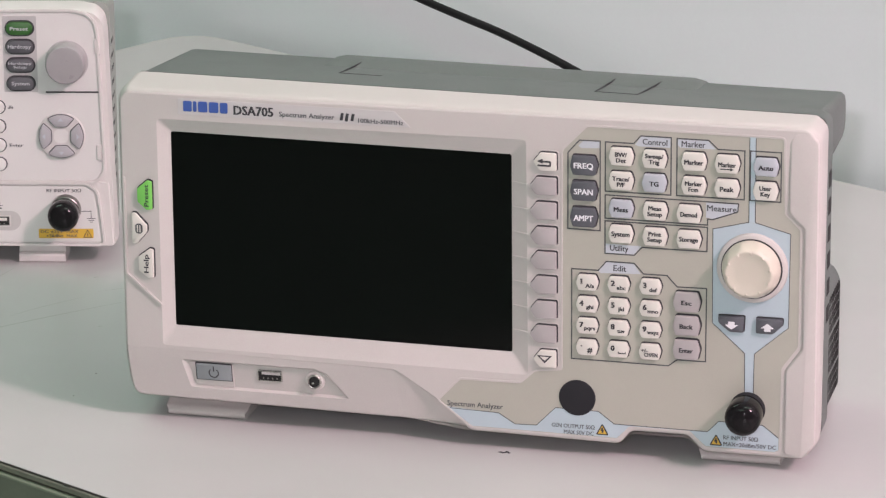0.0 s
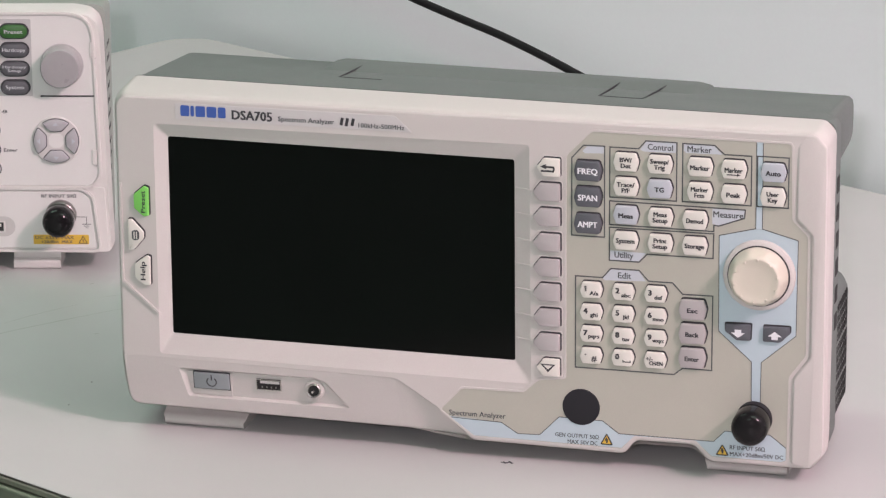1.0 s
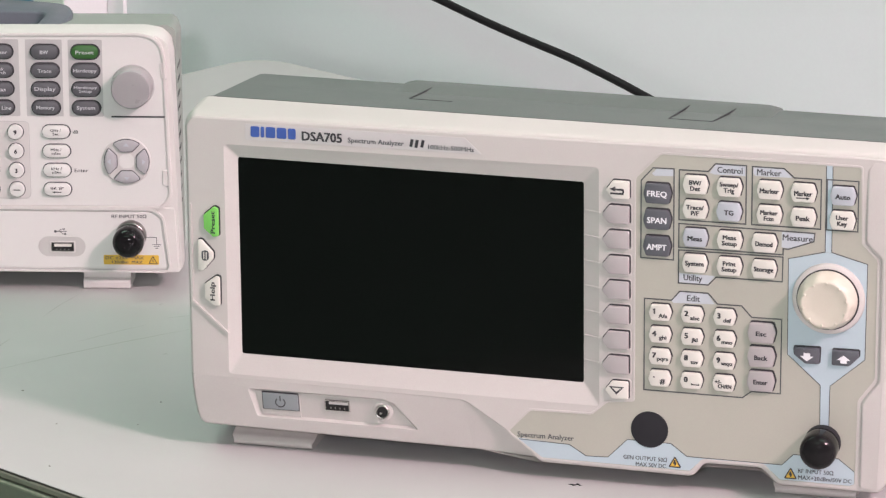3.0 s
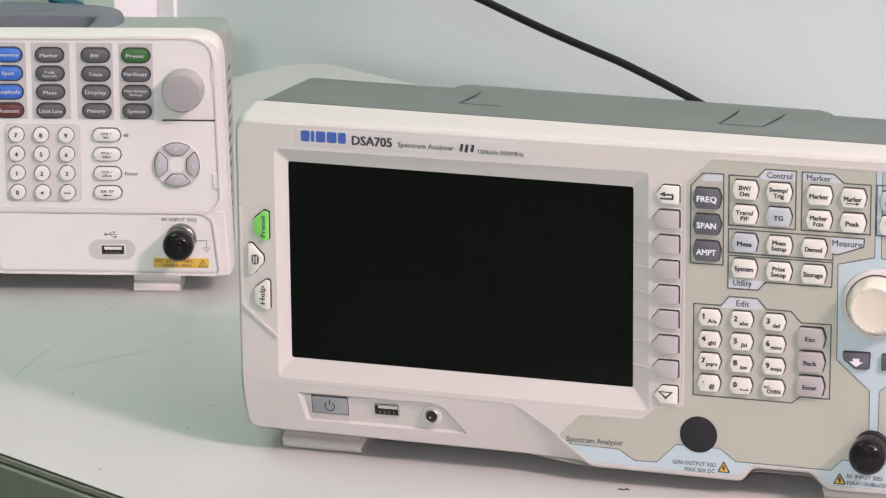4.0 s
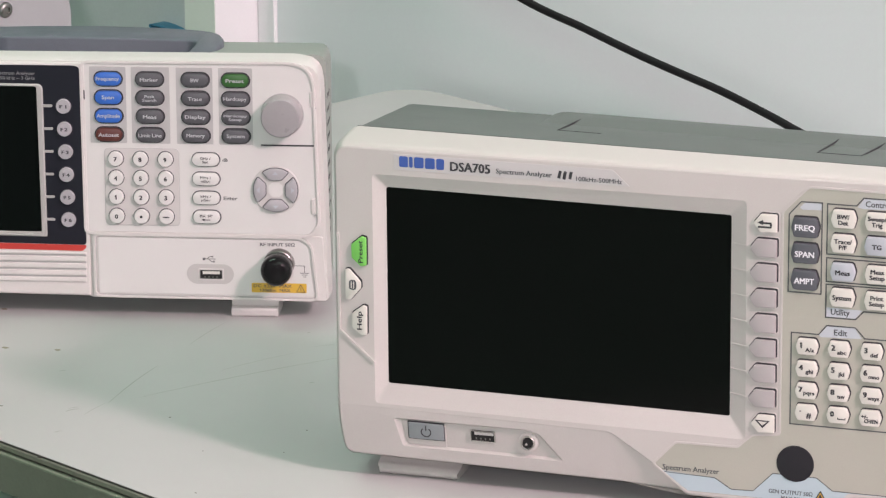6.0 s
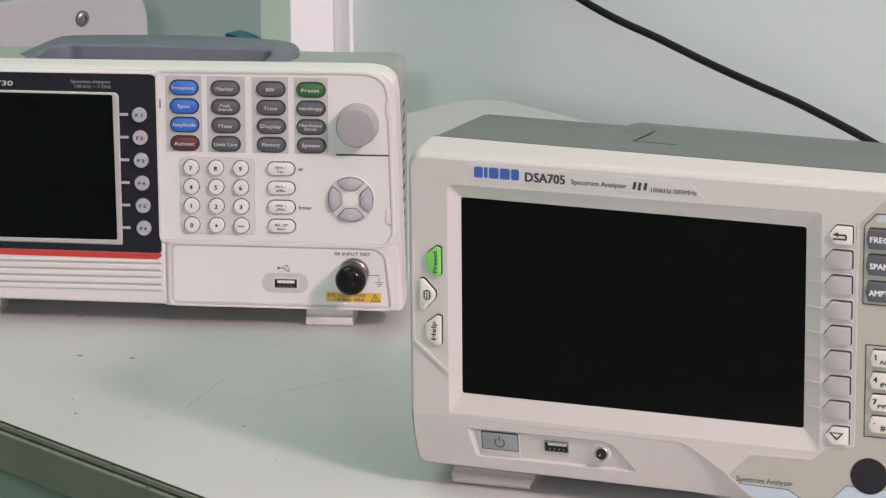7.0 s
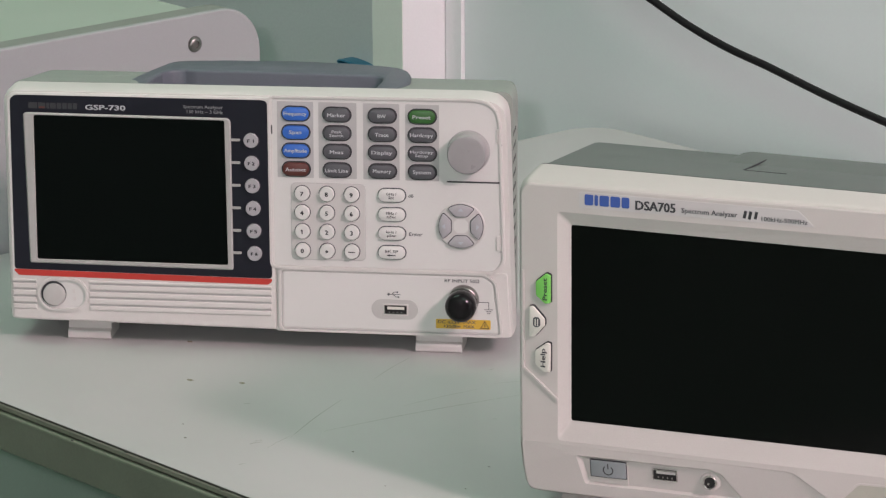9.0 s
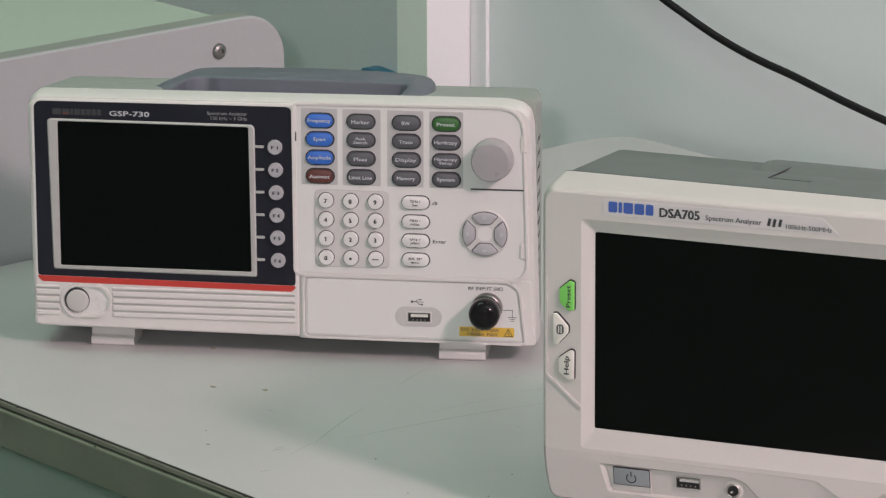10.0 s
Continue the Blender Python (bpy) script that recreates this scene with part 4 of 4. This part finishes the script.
# power key, port and socket in the lower recess
SL = lambda u, v: lean(u, v)
slab("power_gap", rect(10.0, -29.2, 29.5, -19.2, 0.6), 2.6, 0.95, INK, an, slope=SL)
slab("key_surround", [(7.6, -19.4), (29.9, -19.5), (30.0, -32.6), (10.0, -32.2), (8.9, -30.0)], 2.6, 1.02, WHITE, an, 0.1, slope=SL)
k = slab("power_key", rect(10.5, -28.8, 29.1, -19.7, 0.7), 2.6, 0.1, POWERKEY, an, 0.5, "slate blue rectangular power key", slope=SL, smooth=40)
arc = [(19.8 + 2.5 * math.cos(a), -24.6 + 2.5 * math.sin(a)) for a in [math.pi * (0.72 + 1.56 * t / 12) for t in range(13)]]
strokes("power_mark", [arc], 0.6, INK, k, 0.3, 0.02, slope=SL)
strokes("power_mark", [[(19.8, -23.8), (19.8, -20.9)]], 0.6, INK, k, 0.3, 0.02, slope=SL)
port = slab("usb_port", rect(43.0, -27.4, 56.0, -21.3, 0.5), 2.4, 1.12, HOLE, an, label="metal framed data port", slope=SL)
strokes("port_frame", [rect(43.3, -27.1, 55.8, -21.6)], 0.45, STEEL, port, 1.6, 0.8, closed=True, slope=SL)
slab("port_tongue", rect(45.2, -23.6, 55.2, -22.1), 1.6, 0.98, PALEGREY, port, slope=SL)
for j in range(4):
    slab("port_contact", rect(45.7 + 2.4 * j, -26.2, 46.4 + 2.4 * j, -25.2), 1.6, 1.06, DARKSTEEL, port, slope=SL)
turned("jack_rim", 73.4, -25.2, [(5.2, 4.0), (5.2, 2.5), (4.9, 2.2), (4.4, 2.1)], WHITE, an, 32)
jack = turned("audio_jack", 73.4, -25.2, [(3.8, 4.0), (3.8, 1.5), (3.4, 1.15), (2.95, 1.3), (2.7, 2.0)], STEEL, an, 32, "round steel audio socket")
turned("jack_hole", 73.4, -25.2, [(2.75, 3.0), (2.75, 1.9), (2.6, 1.85)], HOLE, jack, 24)
# small steel sliver added for the glint in the socket
slab("jack_glint", rounded([(71.7, -26.4), (72.7, -26.9), (73.5, -25.9), (72.5, -25.3)], 0.3), 2.6, 1.7, STEEL, jack, 0.3)

# ---- second instrument: compact spectrum analyzer with a navy display panel ----
GSP = Matrix.Translation((-0.4709, 2.2614, TOP + 0.0509)) @ pose(0, 0, 0, 0, 0, -1.15) @ pose(0, 0, 0, -1.62)
gs = thing("spectrum_analyzer", GSP, "compact white spectrum analyzer with navy display panel and slate handle", "spectrum analyzer")


def gkey(name, poly, mat, rise, label="", soft=0.5, gap=0.35, base=0.2, ink=INK):
    # a dark slab round the key stands for the shade in its gap
    if gap:
        slab("key_gap", [(u + 0.15, v + 0.05) for u, v in shrink(ccw(poly), -gap)], base, base - 0.62, ink, gs)
    return slab(name, poly, base, -rise, mat, gs, soft, label, smooth=40)


# front mouldings
left_half = rounded([(-14.6, -35.5), (-15.6, 94), (-12.0, 98.6), (141, 99.2), (141.6, -38.2), (-12, -36.4)], 2.0)
slab("left_front", left_half, 14, -0.4, GWHITE, gs, 1.2, "white moulded front with fine grooves")
upper = rounded([(139.8, 0.2), (139.2, 98.6), (257, 99.4), (264.5, 97.8), (269.2, 93.4), (270.6, 86), (273, 6), (268.6, 0.0)], 2.5)
slab("key_panel", upper, 14, -0.15, GFACE, gs, 0.4, "satin white key panel")
lower_outer = rounded([(142.0, -38.6), (141.8, -0.6), (276.0, -0.9), (278.0, -39.2)], 2.0)
slab("lower_front", lower_outer, 14, 0.5, GWHITE, gs, 0.6)
lower_panel = rounded([(145.6, -36.4), (145.6, -3.0), (262.5, -3.4), (267.8, -7.0), (271.2, -36.8)], 2.0)
slab("connector_panel", lower_panel, 2, -0.1, GFACE, gs, 0.5, "satin white connector panel")
strokes("panel_groove", [shrink(ccw(lower_panel), -0.9)], 0.7, GSTRIP, gs, 1.0, 0.42, closed=True)
strokes("recess_rim", [shrink(ccw(lower_panel), -1.7)], 1.2, GWHITE, gs, 1.5, -1.0, closed=True)
for width, front_y in ((1.9, -0.55), (1.4, -0.9), (0.8, -1.1)):
    strokes("panel_ridge", [shrink(ccw(upper), -0.9)], width, GWHITE, gs, 1.5, front_y, closed=True)
for v0, v1 in ((75, 84), (12.5, 21.5)):
    slab("hinge", rect(269.6, v0, 272.4, v1, 0.8), 0.3, -0.9, GWHITE, gs, 0.4)
    slab("hinge_gap", rect(271.4, v0 - 0.9, 273.0, v0 - 0.1), 0.3, -0.9, GSTRIP, gs)
slab("latch_gap", rect(139.7, 77.8, 140.4, 83.0), 0.3, -0.45, INK, gs)

ring0 = rounded([(-15.4, -36.0), (-16.4, 94.6), (-12.4, 99.2), (260, 100.2), (269, 98.6), (273.8, 94.4), (275.4, 87), (279.0, -39.0), (142, -39.2), (141, -38.4), (-12, -36.8)], 2.5)


def gswell(poly, left, right, top):
    out = []
    for u, v in poly:
        a, b = (u - 131) / 148, (v - 31) / 70
        out.append((u + (right if a > 0 else -left) * min(1, abs(a)) ** 6, v + (top if b > 0 else 0) * min(1, abs(b)) ** 3))
    return out


bm = bmesh.new()
loft(bm, [[(u, y, v) for u, v in p] for y, p in ((1.2, ring0), (3.5, gswell(ring0, 0.9, 0.2, 0.9)), (9.0, gswell(ring0, 1.6, 0.5, 1.5)), (20.0, gswell(ring0, 1.4, 0.2, 1.8)), (20.5, shrink(gswell(ring0, 1.4, 0.2, 1.8), 1.2)))])
finish("shell", bm, GWHITE, gs, "white shell round the front", smooth=50)
bm = bmesh.new()
def notched(y, u0, u1, v0, v1, r, deep):
    """Case outline with a hollow in the top, deep mm below it."""
    return [(u, y, v) for u, v in rounded([(u0, v0), (u1, v0), (u1, v1), (199, v1), (196, v1 - deep), (66, v1 - deep), (60, v1), (u0, v1)], r, 4)]


loft(bm, [notched(20.2, -16.5, 276.6, -38, 101.2, 6, 14), notched(50, -15.0, 276.0, -38, 98.0, 6, 14), notched(63, -14.2, 274.8, -38, 96.6, 6, 13), notched(63.5, -14.2, 274.7, -38, 96.5, 6, 0.01), notched(89, -12.5, 271.0, -37, 93.9, 6, 0.01), notched(93, -10, 268.5, -35, 91.5, 5, 0.01)])
gcase = finish("rear_case", bm, GBODY, gs, "grey-green rear case", smooth=40)
for row in range(11):
    v = 76 - row * 8.2
    for y in (28, 36):
        bm = bmesh.new()
        loft(bm, [[(uu - (y - 28) * 0.02, y + dy, v + dz + dy * 0.35) for dy, dz in ((-2.6, -0.9), (2.6, -0.9), (2.6, 0.9), (-2.6, 0.9))] for uu in (274.5, 276.56)])
        finish("vent_slot", bm, HOLE, gcase)

# slate handle folded flat over the case: two arms and a cross bar round a hollow for the hand
plan = [(43.6, 21), (46.2, 33), (53.4, 58), (62, 79), (66.5, 86), (74, 89.6), (100, 92.0), (139, 93.0), (172, 91.2), (194, 86.8), (203, 83), (208.5, 76), (212.2, 64), (213.0, 50), (211.6, 34), (209.5, 21), (196.2, 21), (197.6, 46), (197.0, 54), (193, 57.6), (172, 58.4), (120, 59.2), (84, 59.8), (77.5, 62.0), (71, 60.2), (66.0, 54), (63.6, 40), (62.6, 21)]


def arm_top(u, y):
    return 101.0 + 0.9 * math.sin(math.pi * min(1.0, max(0.0, (u - 46) / 167))) - (2.6 * (1 - (u - 46.5) / 20) if u < 66.5 else 0.0)


plan = ccw(rounded(plan, 2.5, 3))
inner = [shrink(plan, d) for d in (0.25, 0.8, 1.6)]
bm = bmesh.new()
loft(bm, [[(u, y, 86.5) for u, y in plan], [(u, y, arm_top(u, y) - 1.6) for u, y in plan]] + [[(u, y, arm_top(u, y) - h) for u, y in ring] for ring, h in zip(inner, (0.8, 0.25, 0.0))])
finish("handle", bm, HANDLE, gs, "slate grey carrying handle folded flat over the case", smooth=40)

# display panel
navy = rounded([(-12.6, -6.2), (-12.9, 94.8), (-10.0, 97.2), (134.6, 97.4), (137.3, 96.4), (137.9, 93.0), (138.9, 50), (139.3, -7.8)], 2.0)
slab("display_panel", navy, 0.2, -0.6, NAVY, gs, label="dark navy printed display panel")
slab("red_stripe", rounded([(-12.6, -7.4), (-10.2, -10.0), (136.8, -11.5), (139.2, -9.6), (139.3, -8.0), (-12.6, -6.4)], 0.8), 0.2, -0.62, RED, gs, label="red stripe below the display panel")
frame_out = rounded([(-3.4, -2.4), (116.9, -3.5), (116.4, 84.6), (114.6, 86.6), (-3.4, 87.2), (-5.4, 86.0)], 1.6)
frame_in = rounded([(1.7, 0.7), (113.0, 0.2), (112.0, 84.4), (1.5, 85.0)], 0.6)
bm = bmesh.new()
lip_out, lip_in = shrink(ccw(frame_out), 0.9), shrink(ccw(frame_in), -0.9)
holed(bm, lip_out, [lip_in], -1.5)
loft(bm, [[(u, -1.5, v) for u, v in lip_out], [(u, -0.5, v) for u, v in ccw(frame_out)]], False, False)
loft(bm, [[(u, -1.5, v) for u, v in lip_in], [(u, 0.3, v) for u, v in ccw(frame_in)]], False, False)
bmesh.ops.remove_doubles(bm, verts=bm.verts, dist=0.0005)
finish("display_frame", bm, FRAMEGREY, gs, "light grey raised display frame")
slab("display", shrink(ccw(frame_in), -0.8), 0.2, -0.75, DIMGLASS, gs, label="dark glass display, switched off")
for i in range(6):
    u, v = 128.1 + 0.26 * i, 73.8 - 13.34 * i
    slab("tick", rect(115.0, v - 0.75, 121.6, v + 0.75, 0.5), 0.0, -1.1, FRAMEGREY, gs)
    turned("key_gap", u, v, [(4.7, 0), (4.7, -0.75), (4.4, -0.76)], INK, gs, 28)
    k = turned("soft_key", u, v, [(4.25, 0), (4.25, -2.2), (3.9, -2.7), (0.4, -2.8)], PADGREY, gs, 28, "round light grey soft key")
    lettering("legend", ["F %d" % (i + 1)], u, v, 1.9, -2.86, INK, k, width=3.8, bold=0.022)
for a, b in ((-2.0, 3.2), (3.8, 8.0), (8.6, 10.2), (10.8, 14.2), (14.8, 17.4), (18.0, 20.6), (21.2, 23.6), (24.2, 26.6)):
    slab("maker_mark", rect(a, 89.4, b, 92.9, 0.5), -0.5, -0.66, INK, gs)
slab("maker_mark_accent", rect(4.2, 89.5, 7.6, 90.7), -0.5, -0.68, OVALBROWN, gs)
lettering("model_lettering", ["GSP-730"], 43.2, 90.8, 2.9, -0.67, DIMINK, gs, width=23.4, bold=0.008)
lettering("title_lettering", ["Spectrum Analyzer"], 100.3, 92.3, 1.9, -0.67, GREYINK, gs, width=23.2)
lettering("title_lettering", ["150 kHz ~ 3 GHz"], 101.4, 89.7, 1.9, -0.67, GREYINK, gs, width=21)

# grooved strip and power button
for u0, u1 in ((-14.0, 0.2), (31.4, 139.0)):
    # grey ground puts the shade between the ribs into the colour
    slab("groove_shade", rect(u0 + 0.2, -27.6, u1 - 0.2, -13.2, 0.3), 0.3, -0.5, GSTRIP, gs)
    for top, low in ((-12.2, -13.6), (-14.7, -17.8), (-18.9, -21.9), (-23.0, -26.2), (-27.3, -30.0)):
        slab("rib", rect(u0, low, u1, top), 0.3, -1.4, GWHITE, gs, min(0.75, 0.35 * (top - low)), steps=4)
strokes("power_slot_rim", [stadium(15.9, -20.7, 14.3, 9.1, 12)], 1.5, GWHITE, gs, 0.3, -2.0, closed=True)
slab("power_slot", stadium(15.9, -20.7, 13.9, 8.7, 12), 0.3, -0.62, GFACE, gs)
turned("power_gap", 10.3, -20.5, [(7.4, 0.3), (7.4, -1.3), (7.1, -1.32)], INK, gs, 40)
# the button's shade inside the slot is put into its grey colour
turned("power_button", 10.7, -20.9, [(6.7, 0.3), (6.7, -1.8), (6.2, -2.5), (5.0, -2.7), (0.4, -2.8)], PALEGREY, gs, 40, "round white power button, greyed for its shade in the slot")
slab("power_mark", rect(21.4, -20.0, 23.0, -17.4, 0.3), -0.5, -0.85, GWHITE, gs)
slab("power_mark", rect(22.0, -24.4, 23.6, -22.2, 0.3), -0.5, -0.85, GWHITE, gs)

# four grey strips with oval keys
for u0, u1 in ((143.2, 164.2), (167.2, 189.2), (193.0, 213.9), (217.3, 236.7)):
    slab("key_strip", rect(u0, 52.5, u1, 97.0, 0.6), 0.1, -0.3, GSTRIP, gs, label="grey printed strip behind a column of keys")
ROWV = (90.0, 79.2, 68.4, 57.6)
for u, column in ((154.0, ("Frequency", "Span", "Amplitude", "Autoset")), (177.8, ("Marker", "Peak/Search", "Meas", "Limit Line")), (204.0, ("BW", "Trace", "Display", "Memory")), (227.0, ("Preset", "Hardcopy", "Hardcopy/Setup", "System"))):
    for v, words in zip(ROWV, column):
        mat, hue = OVALGREY, "dark grey"
        if u < 160:
            mat, hue = (OVALBROWN, "dark brown") if words == "Autoset" else (OVALBLUE, "blue")
        elif words == "Preset":
            mat, hue = OVALGREEN, "dark green"
        k = gkey("oval_key", stadium(u, v, 7.75, 3.85), mat, 2.2, hue + " oval key with white letters", 0.9, 0.8)
        two = words.split("/")
        lettering("legend", two, u, v, 2.1 if len(two) == 1 else 1.6, -2.27, DIMINK, k, width={"BW": 4.6, "Span": 7.0, "Meas": 7.6, "Trace": 7.8, "Peak/Search": 8.0}.get(words, min(13.2, 1.55 * max(map(len, two)) + 1.0)), bold=0.002)

# keypad and unit keys
slab("keypad_ground", rect(151.0, 4.4, 193.8, 49.4, 3.0), 0.1, -0.5, KEYPADGREY, gs, 0.3, "pale grey ground of the keypad")
strokes("keypad_edge", [rect(151.0, 4.4, 193.8, 49.4, 3.0)], 0.5, GSTRIP, gs, 0.1, -0.4, closed=True)
for row, v in enumerate((43.5, 32.3, 21.1, 9.8)):
    for col, u in enumerate((157.5, 171.8, 186.2)):
        mark = ("789", "456", "123", "0.-")[row][col]
        turned("key_gap", u, v, [(4.8, 0), (4.8, -0.66), (4.4, -0.68)], LINE, gs, 24)
        k = turned("number_key", u, v, [(4.3, 0), (4.3, -2.2), (3.9, -2.8), (2.6, -2.9), (0.3, -2.9)], GFACE, gs, 28, "round white number key")
        if mark == ".":
            turned("legend", u, v, [(0.8, -2.8), (0.8, -2.96), (0.3, -2.97)], INK, k, 12)
        elif mark == "-":
            slab("legend", rect(u - 1.9, v - 0.3, u + 1.9, v + 0.3), -2.8, -2.97, INK, k)
        else:
            lettering("legend", [mark], u, v, 2.5, -2.96, INK, k, bold=0.014)
            if mark == "1":
                strokes("legend", [[(u - 0.1, v + 1.1), (u - 0.75, v + 0.6)]], 0.5, INK, k, -2.8, -2.98)
for v, words in ((43.6, "GHz /|Sec"), (32.3, "MHz /|mSec"), (21.1, "kHz /|µSec"), (9.9, "BK SP")):
    k = gkey("unit_key", stadium(209.3, v, 7.8, 3.7), GFACE, 2.2, "white oval unit key with small dark letters", 0.8, 0.55, ink=LINE)
    two = words.split("|")
    lettering("legend", two, 209.3, v + (0.9 if len(two) == 1 else 0), 1.55, -2.27, INK, k, width=7.4 if len(two) == 1 else 6.0)
    if len(two) == 1:
        strokes("arrow", [[(207.6, v - 1.4), (211.6, v - 1.4)]], 0.5, INK, k, -2.1, -2.28)
        slab("arrow", [(206.4, v - 1.4), (208.2, v - 0.7), (208.2, v - 2.1)], -2.1, -2.28, INK, k)
lettering("caption", ["dB"], 220.4, 43.4, 1.9, -0.22, LINE, gs, width=3.0)
lettering("caption", ["Enter"], 223.2, 20.9, 2.1, -0.22, LINE, gs, width=7.8)

# dial, rule and arrow pad
turned("dial_gap", 253.7, 70.4, [(12.4, 0.1), (12.4, -0.3), (12.0, -0.32)], GSTRIP, gs, 48)
turned("dial", 253.7, 70.4, [(11.9, 0.1), (11.9, -3.0), (11.3, -9.4), (11.0, -10.1), (10.6, -10.5), (10.1, -10.6), (0.4, -10.3)], DIALGREY, gs, 48, "smooth light grey turning dial", 30)
slab("rule", rect(241.2, 52.0, 271.8, 52.9), 0.1, -0.35, INK, gs)
turned("pad_ground", 249.4, 26.7, [(13.8, 0.1), (13.8, -0.7), (13.3, -1.1), (0.4, -1.2)], KEYPADGREY, gs, 48, "round pale arrow pad")
slab("pad_centre", rounded([(245.2, 28.8), (247.3, 30.9), (251.5, 30.9), (253.6, 28.8), (253.6, 24.6), (251.5, 22.5), (247.3, 22.5), (245.2, 24.6)], 0.5), -0.9, -1.3, GFACE, gs)
for q in range(4):
    mid = math.pi / 2 * q + math.pi / 2
    outer_arc = [(249.4 + 12.6 * math.cos(mid + a), 26.7 + 12.6 * math.sin(mid + a)) for a in [radians(-36 + 72 * t / 8) for t in range(9)]]
    inner_arc = [(249.4 + 6.6 * math.cos(mid + a), 26.7 + 6.6 * math.sin(mid + a)) for a in (radians(30), radians(-30))]
    poly = rounded(outer_arc + inner_arc, 0.8, 2)
    slab("key_gap", shrink(ccw(poly), -0.45), -0.9, -1.35, LINE, gs)
    k = slab("arrow_key", poly, -0.9, -2.8, PADGREY, gs, 0.6, "light grey arrow key", smooth=40)
    c, s = math.cos(mid), math.sin(mid)
    slab("arrow", [(249.4 + 10.9 * c, 26.7 + 10.9 * s), (249.4 + 9.0 * c - 1.7 * s, 26.7 + 9.0 * s + 1.7 * c), (249.4 + 9.0 * c + 1.7 * s, 26.7 + 9.0 * s - 1.7 * c)], -2.7, -2.84, LILACKEY, k)

# port, input and sticker
slab("port_ground", stadium(210.8, -24.0, 13.6, 5.9, 12), 0.1, -0.25, PALEGREY, gs, 0.1)
slab("port_bezel", rect(203.9, -27.6, 218.7, -20.7, 0.8), 0.1, -0.42, GWHITE, gs, 0.15)
port = slab("usb_port", rect(204.8, -26.7, 217.8, -21.5, 0.3), 0.1, -0.5, HOLE, gs, label="metal framed data port")
strokes("port_frame", [rect(204.95, -26.55, 217.65, -21.65)], 0.35, DARKSTEEL, port, -0.2, -0.7, closed=True)
slab("port_tongue", rect(206.4, -24.0, 216.4, -22.3), -0.2, -0.66, KEYWHITE, port)
for j in range(4):
    slab("port_contact", rect(207.3 + 2.3 * j, -26.1, 208.1 + 2.3 * j, -25.4), -0.2, -0.62, DARKSTEEL, port)
strokes("usb_mark", [[(207.2, -15.1), (214.0, -15.1)], [(208.8, -15.1), (210.6, -13.7), (212.0, -13.7)], [(209.8, -15.1), (211.4, -16.6), (213.0, -16.6)]], 0.35, LINE, gs, 0, -0.2)
turned("usb_mark_dot", 207.2, -15.1, [(0.8, 0), (0.8, -0.22), (0.3, -0.23)], LINE, gs, 12)
slab("usb_mark_tip", rect(212.4, -17.1, 213.4, -16.1), 0, -0.22, LINE, gs)
turned("usb_mark_tip", 212.2, -13.7, [(0.5, 0), (0.5, -0.22), (0.2, -0.23)], LINE, gs, 10)
lettering("caption", ["RF INPUT 50Ω"], 249.8, -5.9, 1.9, -0.2, LINE, gs, width=20)
slab("sticker", rect(234.6, -34.4, 266.4, -28.8, 0.8), 0.1, -0.35, YELLOW, gs, label="yellow warning sticker below the input")
lettering("caption", ["DC ±25V  MAX"], 246.8, -30.4, 1.8, -0.4, LINE, gs, width=22)
lettering("caption", ["+30dBm  MAX"], 248.0, -33.0, 1.8, -0.4, LINE, gs, width=18)
strokes("sticker_sign", [[(260.6, -33.8), (265.4, -33.8), (263.0, -29.6)]], 0.4, INK, gs, -0.2, -0.42, closed=True)
strokes("sticker_sign", [[(263.1, -31.2), (262.8, -32.2), (263.2, -32.2), (263.0, -33.1)]], 0.35, INK, gs, -0.2, -0.42)
strokes("ground_mark", [[(257, -18.3), (265.3, -18.3), (265.3, -22.4)], [(262.8, -22.6), (267.8, -22.6)], [(263.7, -23.7), (266.9, -23.7)], [(264.5, -24.8), (266.1, -24.8)]], 0.35, LINE, gs, 0, -0.2)
turned("input_collar", 250.8, -17.0, [(8.9, 0.1), (8.9, -4.6), (8.6, -5.6), (8.2, -5.9)], DARKSTEEL, gs, 36)
turned("input_cap", 250.6, -17.8, [(8.6, -5.4), (8.95, -6.2), (9.0, -13.4), (8.8, -15.0), (8.3, -16.4), (7.4, -17.7), (6.2, -18.8), (4.7, -19.6), (3.0, -20.1), (1.5, -20.3), (0.2, -20.35)], RUBBER, gs, 44, "glossy black rubber connector cap", 40)

# feet
for u0, u1, back in ((15.6, 41.0, 5.5), (222.0, 249.0, 0.0)):
    bm = bmesh.new()
    prof = [(30, -37), (8.0, -37), (8.0, -44.4), (5.6, -45.6), (5.2, -46.6), (5.4, -49.6), (6.2, -50.5), (29, -50.5), (30, -49.4)]
    loft(bm, [[(u, y + back, v) for y, v in prof] for u in (u0, u1)])
    finish("foot", bm, GWHITE, gs, "white folding foot")
for u in (20, 226):
    slab("rear_foot", rect(u, -52.6, u + 22, -36, 1.0), 86, 72, GBODY, gs)
